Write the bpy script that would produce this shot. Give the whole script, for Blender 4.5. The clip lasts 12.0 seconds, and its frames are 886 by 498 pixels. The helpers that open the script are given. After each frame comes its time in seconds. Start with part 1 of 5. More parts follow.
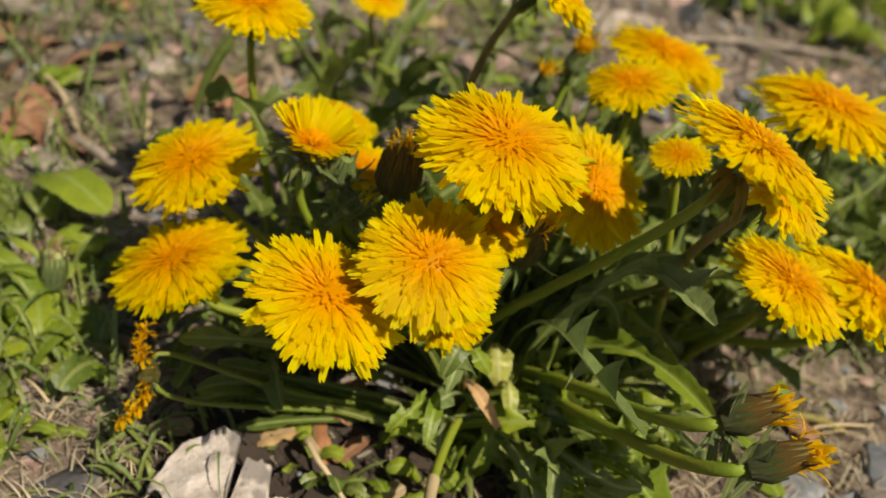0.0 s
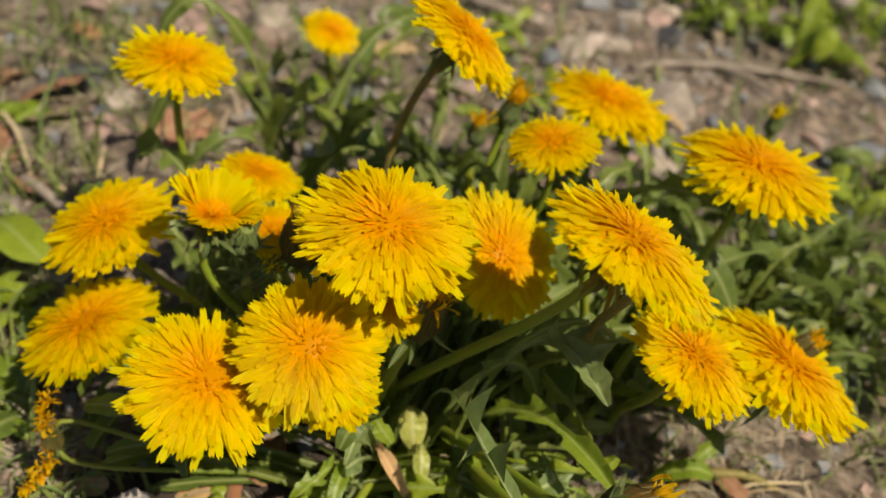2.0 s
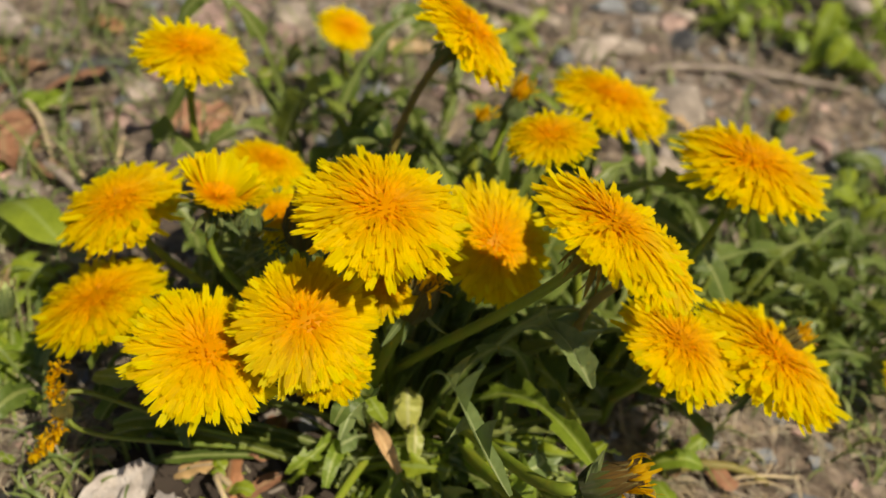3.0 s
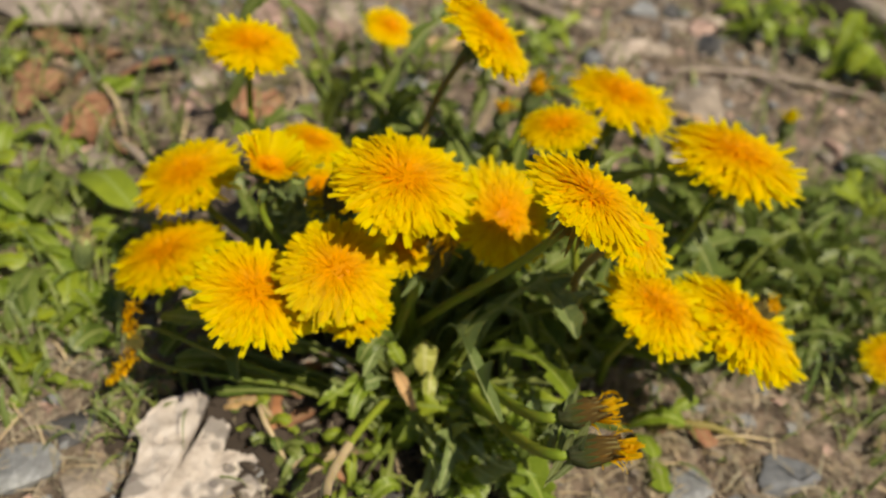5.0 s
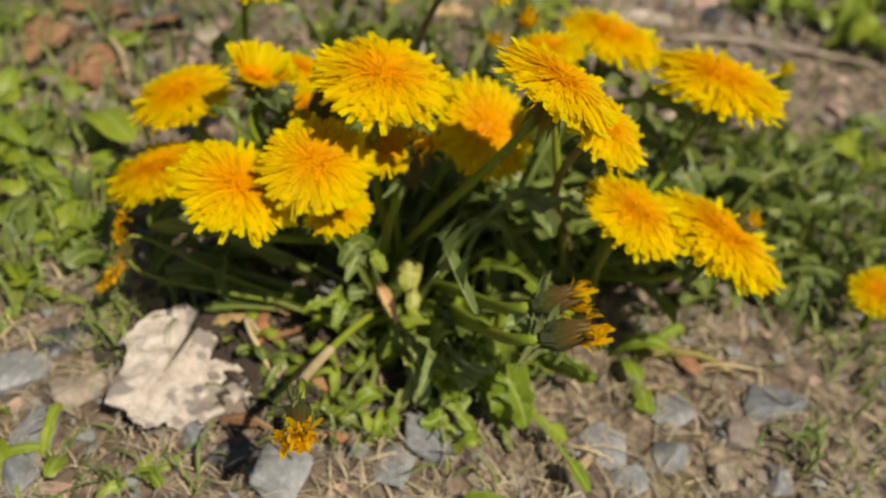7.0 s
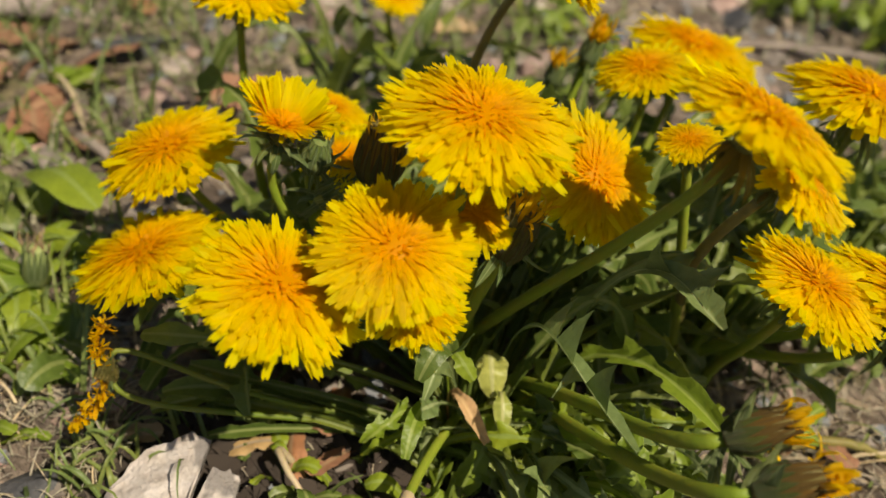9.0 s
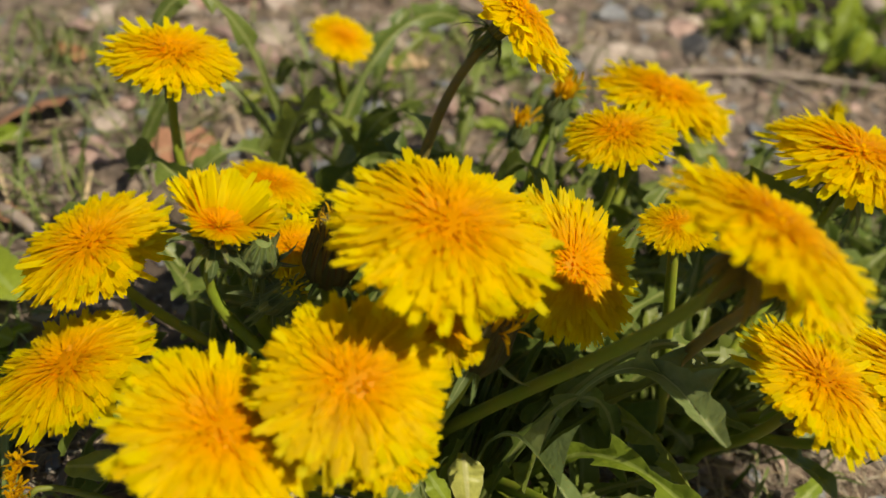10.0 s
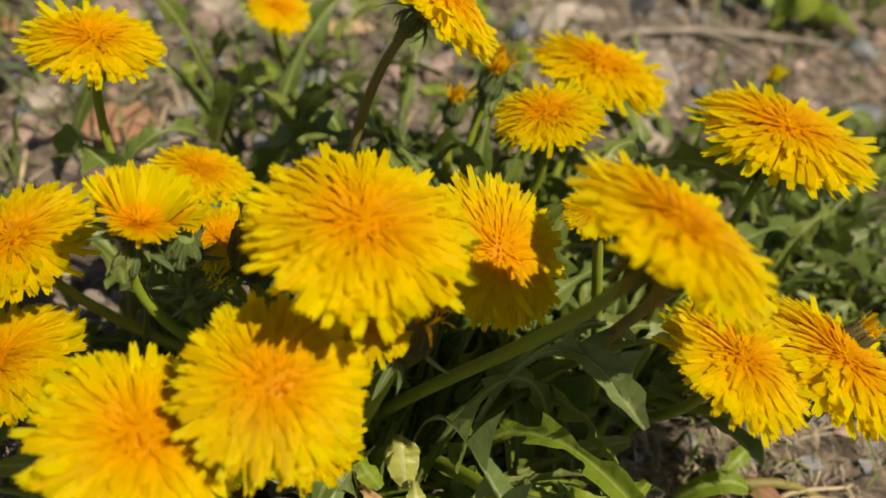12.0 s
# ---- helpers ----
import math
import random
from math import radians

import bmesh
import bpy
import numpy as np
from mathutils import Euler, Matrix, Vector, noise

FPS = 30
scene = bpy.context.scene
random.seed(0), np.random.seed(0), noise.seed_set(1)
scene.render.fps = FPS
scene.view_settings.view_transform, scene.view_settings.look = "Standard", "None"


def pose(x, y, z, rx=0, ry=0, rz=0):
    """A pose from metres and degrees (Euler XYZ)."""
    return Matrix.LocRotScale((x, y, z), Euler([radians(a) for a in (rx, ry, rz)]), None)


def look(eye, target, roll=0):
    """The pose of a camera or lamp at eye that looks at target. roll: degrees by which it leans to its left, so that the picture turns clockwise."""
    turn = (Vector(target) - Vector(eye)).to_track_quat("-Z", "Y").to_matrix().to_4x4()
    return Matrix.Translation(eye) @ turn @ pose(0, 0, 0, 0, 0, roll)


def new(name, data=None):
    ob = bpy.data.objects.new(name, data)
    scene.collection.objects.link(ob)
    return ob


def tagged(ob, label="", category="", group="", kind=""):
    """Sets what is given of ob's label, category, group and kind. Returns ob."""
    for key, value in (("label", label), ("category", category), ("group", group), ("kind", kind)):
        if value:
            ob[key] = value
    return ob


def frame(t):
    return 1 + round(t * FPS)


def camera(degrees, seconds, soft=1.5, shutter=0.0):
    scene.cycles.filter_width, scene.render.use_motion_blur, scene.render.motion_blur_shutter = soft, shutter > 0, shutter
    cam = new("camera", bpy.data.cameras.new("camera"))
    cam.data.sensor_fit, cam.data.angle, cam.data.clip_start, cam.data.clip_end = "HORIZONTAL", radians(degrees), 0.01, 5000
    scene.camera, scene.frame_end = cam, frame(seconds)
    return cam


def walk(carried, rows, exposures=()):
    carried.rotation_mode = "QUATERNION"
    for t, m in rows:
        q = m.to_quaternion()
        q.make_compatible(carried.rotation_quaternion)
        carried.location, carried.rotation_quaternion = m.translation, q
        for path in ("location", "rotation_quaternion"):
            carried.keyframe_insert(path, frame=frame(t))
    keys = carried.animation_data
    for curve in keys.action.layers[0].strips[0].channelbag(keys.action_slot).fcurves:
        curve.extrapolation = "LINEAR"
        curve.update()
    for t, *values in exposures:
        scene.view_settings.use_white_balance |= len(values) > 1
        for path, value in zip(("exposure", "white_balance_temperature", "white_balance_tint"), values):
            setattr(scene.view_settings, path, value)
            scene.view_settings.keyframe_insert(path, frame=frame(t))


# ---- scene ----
cam = camera(55.3, 12.0)
METRES, EYE, TILT, LEAN, TURN = 0.36, 0.223, -38.6, -8.1, 0.0
ROWS = [
    (0.0, 0.0, 0.0, 0.0, -0.0, -0.0, -0.0),
    (0.5, 0.0377, 0.0513, 0.0263, 0.42, -0.42, 0.53),
    (1.0, 0.0611, 0.0636, 0.0377, 0.77, -0.78, 0.52),
    (1.5, 0.0756, 0.0397, 0.0595, 1.03, -0.75, 0.19),
    (2.0, 0.0941, 0.006, 0.0615, 1.55, -0.54, -0.34),
    (2.5, 0.1005, -0.0071, 0.0516, 2.26, -0.37, -0.94),
    (3.0, 0.1161, -0.0176, 0.0472, 3.03, -0.28, -1.65),
    (5.0, 0.1535, -0.1339, 0.0224, 6.13, -0.59, -3.74),
    (5.5, 0.2042, -0.1788, 0.0104, 6.87, -0.42, -4.11),
    (6.0, 0.2276, -0.2005, 0.0113, 7.44, -0.12, -4.43),
    (6.5, 0.2144, -0.1896, -0.0504, 7.7, 0.27, -4.51),
    (8.5, 0.1045, 0.0138, -0.0266, 5.05, 1.35, -1.89),
    (9.0, 0.0556, 0.0625, -0.0235, 3.98, 1.78, -0.89),
    (9.5, 0.0497, 0.1197, -0.0131, 2.88, 2.41, 0.32),
    (10.0, 0.0486, 0.1258, 0.0423, 1.2, 2.2, 1.52),
    (10.5, 0.0663, 0.1259, 0.0476, 0.06, 2.1, 2.43),
    (11.0, 0.0675, 0.132, 0.0439, -0.81, 1.57, 2.95),
    (11.5, 0.0817, 0.1403, 0.042, -1.09, 0.29, 3.05),
    (12.0, 0.0769, 0.1239, 0.0652, -0.94, -1.16, 3.02),
]
walk(cam, [(t, pose(0, 0, EYE, TILT, LEAN, TURN) @ pose(METRES * x, METRES * y, METRES * z, 90 + pitch, roll, yaw)) for t, x, y, z, yaw, pitch, roll in ROWS], exposures=[(0.0, 0.26, 7400, 10), (12.0, 0.26, 7400, 10)])
cam.data.dof.use_dof = True
cam.data.dof.focus_distance = 0.202
cam.data.dof.aperture_fstop = 10.8

# ---- world, sun, exposure ----
SUN_DIR = Vector((0.43, -0.38, 0.82)).normalized()
world = bpy.data.worlds.new("sky")
scene.world = world
world.use_nodes = True
wt = world.node_tree
sky = wt.nodes.new("ShaderNodeTexSky")
sky.sky_type = "NISHITA"
sky.sun_disc = False
sky.sun_elevation = math.asin(SUN_DIR.z)
sky.sun_rotation = math.atan2(SUN_DIR.x, SUN_DIR.y)
wt.nodes["Background"].inputs[1].default_value = 0.055
wt.links.new(sky.outputs[0], wt.nodes["Background"].inputs[0])
sun_data = bpy.data.lights.new("sun", "SUN")
sun_data.energy, sun_data.angle, sun_data.color = 5.0, radians(0.5), (1.0, 0.94, 0.82)
sun = new("sun", sun_data)
sun.matrix_basis = look((0.6, 0.5, 1.5), Vector((0.6, 0.5, 1.5)) - SUN_DIR)


# ---- materials ----
def material(name, rough=0.6):
    m = bpy.data.materials.new(name)
    m.use_nodes = True
    nt = m.node_tree
    b = nt.nodes["Principled BSDF"]
    b.inputs["Roughness"].default_value = rough
    return m, nt, b


def node(nt, kind, **values):
    n = nt.nodes.new(kind)
    for k, v in values.items():
        n.inputs[k.replace("_", " ")].default_value = v
    return n


def ramp(nt, fac, stops):
    r = nt.nodes.new("ShaderNodeValToRGB")
    while len(r.color_ramp.elements) < len(stops):
        r.color_ramp.elements.new(0.5)
    for e, (p, c) in zip(r.color_ramp.elements, stops):
        e.position, e.color = p, (*c, 1)
    nt.links.new(fac, r.inputs[0])
    return r.outputs[0]


def mixed(nt, fac, a, b, blend="MIX"):
    m = nt.nodes.new("ShaderNodeMix")
    m.data_type, m.blend_type = "RGBA", blend
    for s, v in ((m.inputs[0], fac), (m.inputs[6], a), (m.inputs[7], b)):
        if hasattr(v, "is_output"):
            nt.links.new(v, s)
        elif isinstance(v, tuple):
            s.default_value = (*v, 1)
        else:
            s.default_value = v
    return m.outputs[2]


def bump(nt, b, height, strength, distance):
    n = node(nt, "ShaderNodeBump", Strength=strength, Distance=distance)
    nt.links.new(height, n.inputs["Height"])
    nt.links.new(n.outputs[0], b.inputs["Normal"])


def coords(nt, which="Object"):
    return nt.nodes.new("ShaderNodeTexCoord").outputs[which]


def noise_tex(nt, scale, detail=4.0, rough=0.55, vec=None):
    n = node(nt, "ShaderNodeTexNoise", Scale=scale, Detail=detail, Roughness=rough)
    if vec is not None:
        nt.links.new(vec, n.inputs["Vector"])
    return n.outputs[0]


def translucent(nt, b, colour, share):
    """Lets part of the light through a thin sheet."""
    t = nt.nodes.new("ShaderNodeBsdfTranslucent")
    if isinstance(colour, tuple):
        t.inputs[0].default_value = (*colour, 1)
    else:
        nt.links.new(colour, t.inputs[0])
    m = nt.nodes.new("ShaderNodeMixShader")
    m.inputs[0].default_value = share
    nt.links.new(b.outputs[0], m.inputs[1])
    nt.links.new(t.outputs[0], m.inputs[2])
    nt.links.new(m.outputs[0], nt.nodes["Material Output"].inputs[0])


def petal_material(name, near, far, reach, heart=None):
    """Yellow strap petal: deeper towards its base, paler to the tip, with fine lengthwise ribs."""
    m, nt, b = material(name, 0.5)
    uv = nt.nodes.new("ShaderNodeUVMap")
    sep = nt.nodes.new("ShaderNodeSeparateXYZ")
    nt.links.new(uv.outputs[0], sep.inputs[0])
    col = ramp(nt, sep.outputs[1], [(0.0, near), (reach, far), (1.0, far)])
    if heart:
        flat = node(nt, "ShaderNodeMapping", Scale=(1.0, 1.0, 0.0))
        nt.links.new(coords(nt), flat.inputs[0])
        dist = nt.nodes.new("ShaderNodeVectorMath")
        dist.operation = "LENGTH"
        nt.links.new(flat.outputs[0], dist.inputs[0])
        col = mixed(nt, ramp(nt, dist.outputs["Value"], [(0.12, (1, 1, 1)), (0.66, (0, 0, 0))]), col, heart)
    stretch = node(nt, "ShaderNodeMapping", Scale=(26.0, 1.6, 1.0))
    nt.links.new(uv.outputs[0], stretch.inputs[0])
    ribs = noise_tex(nt, 1.0, 2.0, 0.5, stretch.outputs[0])
    rnd = nt.nodes.new("ShaderNodeNewGeometry").outputs["Random Per Island"]
    info = nt.nodes.new("ShaderNodeObjectInfo").outputs["Random"]
    add = nt.nodes.new("ShaderNodeMath")
    add.operation = "ADD"
    nt.links.new(rnd, add.inputs[0])
    nt.links.new(info, add.inputs[1])
    fr = nt.nodes.new("ShaderNodeMath")
    fr.operation = "FRACT"
    nt.links.new(add.outputs[0], fr.inputs[0])
    tint = ramp(nt, fr.outputs[0], [(0.0, (0.86, 0.8, 0.62)), (0.45, (1.0, 1.0, 1.0)), (1.0, (1.03, 1.05, 1.2))])
    col = mixed(nt, 1.0, col, tint, "MULTIPLY")
    col = mixed(nt, 0.75, col, ramp(nt, ribs, [(0.3, (0.84, 0.76, 0.6)), (0.65, (1, 1, 1))]), "MULTIPLY")
    nt.links.new(col, b.inputs["Base Color"])
    b.inputs["Specular IOR Level"].default_value = 0.25
    bump(nt, b, ribs, 0.5, 0.0004)
    translucent(nt, b, col, 0.66)
    return m


PETAL = petal_material("petal_yellow", (0.93, 0.60, 0.004), (0.92, 0.815, 0.009), 0.62)
FLORET = petal_material("floret_orange", (0.93, 0.57, 0.004), (0.93, 0.755, 0.007), 0.75, (0.95, 0.525, 0.003))


def leaf_material(name, dark, light, rib, share=0.25, rough=0.42):
    m, nt, b = material(name, rough)
    uv = nt.nodes.new("ShaderNodeUVMap")
    sep = nt.nodes.new("ShaderNodeSeparateXYZ")
    nt.links.new(uv.outputs[0], sep.inputs[0])
    patch = noise_tex(nt, 45.0, 3.0, 0.6, coords(nt))
    fine = noise_tex(nt, 420.0, 3.0, 0.6, coords(nt))
    info = nt.nodes.new("ShaderNodeObjectInfo").outputs["Random"]
    isl = nt.nodes.new("ShaderNodeNewGeometry").outputs["Random Per Island"]
    add = nt.nodes.new("ShaderNodeMath")
    add.operation = "ADD"
    nt.links.new(info, add.inputs[0])
    nt.links.new(isl, add.inputs[1])
    fr = nt.nodes.new("ShaderNodeMath")
    fr.operation = "FRACT"
    nt.links.new(add.outputs[0], fr.inputs[0])
    col = mixed(nt, patch, dark, light)
    col = mixed(nt, 1.0, col, ramp(nt, fr.outputs[0], [(0.0, (0.7, 0.78, 0.7)), (0.6, (1, 1, 1)), (1.0, (1.35, 1.2, 0.9))]), "MULTIPLY")
    col = mixed(nt, 0.35, col, ramp(nt, fine, [(0.35, (0.6, 0.65, 0.55)), (0.6, (1.1, 1.1, 1.1))]), "MULTIPLY")
    centre = nt.nodes.new("ShaderNodeMath")
    centre.operation = "SUBTRACT"
    nt.links.new(sep.outputs[0], centre.inputs[0])
    centre.inputs[1].default_value = 0.5
    mag = nt.nodes.new("ShaderNodeMath")
    mag.operation = "ABSOLUTE"
    nt.links.new(centre.outputs[0], mag.inputs[0])
    onrib = ramp(nt, mag.outputs[0], [(0.03, (1, 1, 1)), (0.075, (0, 0, 0))])
    col = mixed(nt, onrib, col, rib)
    col = mixed(nt, ramp(nt, mag.outputs[0], [(0.455, (0, 0, 0)), (0.495, (0.6, 0.6, 0.6))]), col, rib)
    nt.links.new(col, b.inputs["Base Color"])
    b.inputs["Specular IOR Level"].default_value = 0.38
    puff = noise_tex(nt, 150.0, 2.0, 0.5, coords(nt))
    h = mixed(nt, 0.45, puff, fine)
    bump(nt, b, h, 0.7, 0.0012)
    translucent(nt, b, col, share)
    return m


LEAF = leaf_material("dandelion_leaf_green", (0.082, 0.127, 0.025), (0.185, 0.236, 0.05), (0.22, 0.26, 0.08), 0.36)
# Fresh weeds; on the front dandelion plant this lighter green stands in for sunlight.
LEAF_LIGHT = leaf_material("fresh_and_sunlit_leaf_green", (0.17, 0.25, 0.025), (0.29, 0.37, 0.04), (0.30, 0.38, 0.08), 0.45)
LEAF_PALE = leaf_material("leaf_underside_pale", (0.17, 0.225, 0.075), (0.27, 0.33, 0.13), (0.36, 0.42, 0.2), 0.36)
LEAF_YELLOW = leaf_material("yellowing_leaf", (0.42, 0.42, 0.09), (0.55, 0.55, 0.16), (0.5, 0.5, 0.2), 0.35)
LEAF_DEAD = leaf_material("dead_leaf_brown", (0.20, 0.085, 0.045), (0.36, 0.19, 0.12), (0.30, 0.18, 0.10), 0.15, 0.7)
LEAF_TAN = leaf_material("dead_leaf_tan", (0.30, 0.20, 0.11), (0.48, 0.36, 0.22), (0.4, 0.3, 0.2), 0.2, 0.7)
LEAF_SALMON = leaf_material("dead_leaf_salmon", (0.50, 0.29, 0.14), (0.68, 0.45, 0.24), (0.6, 0.4, 0.2), 0.3, 0.6)
GRASS = leaf_material("grass_green", (0.12, 0.165, 0.04), (0.22, 0.27, 0.09), (0.2, 0.3, 0.1), 0.35)
STRAW = leaf_material("dry_straw", (0.13, 0.095, 0.065), (0.64, 0.56, 0.44), (0.44, 0.37, 0.28), 0.15, 0.65)
BRACT = leaf_material("bract_green", (0.12, 0.175, 0.05), (0.23, 0.29, 0.105), (0.26, 0.33, 0.15), 0.3)


def stem_material(name, a, c):
    m, nt, b = material(name, 0.55)
    b.inputs["Specular IOR Level"].default_value = 0.25
    n = noise_tex(nt, 60.0, 3.0, 0.6, coords(nt))
    f = noise_tex(nt, 900.0, 2.0, 0.5, coords(nt))
    col = mixed(nt, ramp(nt, n, [(0.35, (0, 0, 0)), (0.7, (1, 1, 1))]), a, c)
    nt.links.new(col, b.inputs["Base Color"])
    b.inputs["Subsurface Weight"].default_value = 0.15
    b.inputs["Subsurface Radius"].default_value = (0.001, 0.0015, 0.0004)
    bump(nt, b, f, 0.3, 0.0004)
    return m


STEM = stem_material("stem_green", (0.15, 0.215, 0.018), (0.21, 0.215, 0.026))
STEM_OLIVE = stem_material("stem_olive", (0.10, 0.145, 0.013), (0.15, 0.15, 0.025))
STEM_RED = stem_material("stem_reddish", (0.16, 0.125, 0.035), (0.20, 0.17, 0.05))
STEM_DRY = stem_material("stem_pale_dry", (0.36, 0.28, 0.17), (0.47, 0.38, 0.24))
CUP = stem_material("bud_green", (0.09, 0.14, 0.035), (0.17, 0.2, 0.06))
CUP_OLIVE = stem_material("bud_olive", (0.13, 0.14, 0.03), (0.21, 0.19, 0.05))
CUP_DARK = stem_material("bud_brown", (0.10, 0.082, 0.022), (0.18, 0.14, 0.04))


def stone_material(name, tones, rough=0.75):
    m, nt, b = material(name, rough)
    c = coords(nt)
    n1, n2, n3 = noise_tex(nt, 2.2, 5.0, 0.6, c), noise_tex(nt, 9.0, 6.0, 0.65, c), noise_tex(nt, 38.0, 4.0, 0.65, c)
    col = ramp(nt, n1, [(0.3, tones[0]), (0.55, tones[1]), (0.75, tones[2])])
    col = mixed(nt, 0.5, col, ramp(nt, n2, [(0.35, (0.55, 0.55, 0.55)), (0.65, (1.2, 1.2, 1.2))]), "MULTIPLY")
    info = nt.nodes.new("ShaderNodeObjectInfo").outputs["Random"]
    col = mixed(nt, 1.0, col, ramp(nt, info, [(0.0, (0.7, 0.7, 0.72)), (1.0, (1.2, 1.17, 1.12))]), "MULTIPLY")
    nt.links.new(col, b.inputs["Base Color"])
    bump(nt, b, mixed(nt, 0.35, n2, n3), 0.9, 0.0012)
    return m


SLATE = stone_material("slate_grey", ((0.14, 0.15, 0.168), (0.21, 0.225, 0.248), (0.30, 0.315, 0.335)))
STONE_TAN = stone_material("stone_tan", ((0.20, 0.165, 0.135), (0.30, 0.255, 0.215), (0.40, 0.35, 0.305)))
STONE_PINK = stone_material("stone_pink", ((0.30, 0.19, 0.16), (0.42, 0.29, 0.25), (0.5, 0.4, 0.36)))
STONE_PALE = stone_material("stone_pale", ((0.30, 0.25, 0.22), (0.40, 0.34, 0.30), (0.50, 0.44, 0.40)))
DARK_CRUMBS = stone_material("crumb_dark_brown", ((0.022, 0.016, 0.012), (0.045, 0.032, 0.024), (0.085, 0.062, 0.046)), 0.9)
STONE_DARK = stone_material("stone_dark", ((0.05, 0.05, 0.055), (0.085, 0.085, 0.09), (0.12, 0.12, 0.125)))


def ground_material():
    m, nt, b = material("soil", 0.9)
    c = coords(nt)
    big, mid, fine, tiny = noise_tex(nt, 7.0, 4.0, 0.6, c), noise_tex(nt, 42.0, 5.0, 0.65, c), noise_tex(nt, 260.0, 6.0, 0.7, c), noise_tex(nt, 1300.0, 4.0, 0.7, c)
    col = ramp(nt, mid, [(0.3, (0.075, 0.052, 0.037)), (0.46, (0.22, 0.17, 0.132)), (0.6, (0.36, 0.29, 0.24)), (0.78, (0.5, 0.43, 0.37))])
    col = mixed(nt, ramp(nt, big, [(0.42, (0, 0, 0)), (0.62, (0.7, 0.7, 0.7))]), col, (0.24, 0.2, 0.17))
    moss = noise_tex(nt, 23.0, 4.0, 0.6, c)
    col = mixed(nt, ramp(nt, moss, [(0.56, (0, 0, 0)), (0.68, (0.6, 0.6, 0.6))]), col, (0.16, 0.15, 0.04))
    col = mixed(nt, 0.7, col, ramp(nt, fine, [(0.32, (0.35, 0.33, 0.3)), (0.52, (1, 1, 1)), (0.72, (1.5, 1.45, 1.4))]), "MULTIPLY")
    blotch = noise_tex(nt, 78.0, 4.0, 0.6, c)
    col = mixed(nt, 0.75, col, ramp(nt, blotch, [(0.36, (0.42, 0.39, 0.36)), (0.52, (0.95, 0.93, 0.9)), (0.66, (1.3, 1.28, 1.25))]), "MULTIPLY")
    cell = node(nt, "ShaderNodeTexVoronoi", Scale=150.0)
    nt.links.new(c, cell.inputs["Vector"])
    col = mixed(nt, 0.55, col, ramp(nt, cell.outputs["Distance"], [(0.1, (1.5, 1.4, 1.3)), (0.45, (0.9, 0.85, 0.8)), (0.7, (0.35, 0.3, 0.26))]), "MULTIPLY")
    nt.links.new(col, b.inputs["Base Color"])
    bump(nt, b, mixed(nt, 0.4, fine, tiny), 1.0, 0.004)
    return m


SOIL = ground_material()


def bark_material():
    m, nt, b = material("birch_bark", 0.7)
    c = coords(nt)
    n1, n2, n3 = noise_tex(nt, 130.0, 6.0, 0.7, c), noise_tex(nt, 700.0, 5.0, 0.7, c), noise_tex(nt, 90.0, 2.0, 0.5, c)
    col = ramp(nt, n1, [(0.3, (0.34, 0.285, 0.25)), (0.48, (0.55, 0.485, 0.44)), (0.7, (0.68, 0.625, 0.59))])
    col = mixed(nt, ramp(nt, n2, [(0.55, (0, 0, 0)), (0.75, (0.55, 0.55, 0.55))]), col, (0.3, 0.24, 0.2))
    col = mixed(nt, ramp(nt, n3, [(0.56, (0, 0, 0)), (0.63, (0.8, 0.8, 0.8))]), col, (0.2, 0.18, 0.17))
    nt.links.new(col, b.inputs["Base Color"])
    bump(nt, b, mixed(nt, 0.5, n1, n2), 1.0, 0.003)
    return m


BARK = bark_material()
KNOT = stone_material("bark_knot_grey", ((0.12, 0.105, 0.10), (0.2, 0.18, 0.17), (0.3, 0.27, 0.25)))
WITHERED = petal_material("petal_withered", (0.34, 0.13, 0.015), (0.90, 0.58, 0.012), 0.5)
TWIG = stem_material("twig_grey_brown", (0.16, 0.125, 0.10), (0.30, 0.25, 0.21))


# ---- mesh helpers ----
def mesh_of(name, verts, faces, mat, uvs=None, smooth=True):
    me = bpy.data.meshes.new(name)
    me.from_pydata([tuple(v) for v in verts], [], faces)
    if uvs is not None:
        layer = me.uv_layers.new(name="UVMap")
        idx = np.empty(len(me.loops), dtype=np.int32)
        me.loops.foreach_get("vertex_index", idx)
        layer.data.foreach_set("uv", np.asarray(uvs, dtype=np.float32)[idx].ravel())
    me.materials.append(mat)
    if smooth:
        me.polygons.foreach_set("use_smooth", [True] * len(me.polygons))
    me.update()
    return me


def part(name, mesh, parent, label="", m=None):
    ob = new(name, mesh)
    ob.parent = parent
    if m is not None:
        ob.matrix_basis = m
    if label:
        tagged(ob, label)
    return ob


def thing(name, place, label, category, group="", kind=""):
    e = new(name)
    e.empty_display_size = 0.01
    e.location = place
    return tagged(e, label, category, group, kind)


def bezier(ps, s):
    """Points of a Bezier curve of any order at the parameters s."""
    ps = [np.asarray(p, float) for p in ps]
    s = np.asarray(s)[:, None]
    n = len(ps) - 1
    return sum(math.comb(n, k) * (1 - s) ** (n - k) * s**k * p for k, p in enumerate(ps))


def frames_along(pts, up=(0, 0, 1)):
    t = np.gradient(pts, axis=0)
    t /= np.linalg.norm(t, axis=1)[:, None] + 1e-12
    side = np.cross(t, np.asarray(up, float))
    bad = np.linalg.norm(side, axis=1) < 0.15
    if bad.any():
        side[bad] = np.cross(t[bad], (0.0, 1.0, 0.1))
    for i in range(1, len(side)):
        if side[i] @ side[i - 1] < 0:
            side[i] = -side[i]
    side /= np.linalg.norm(side, axis=1)[:, None] + 1e-12
    return t, side, np.cross(side, t)


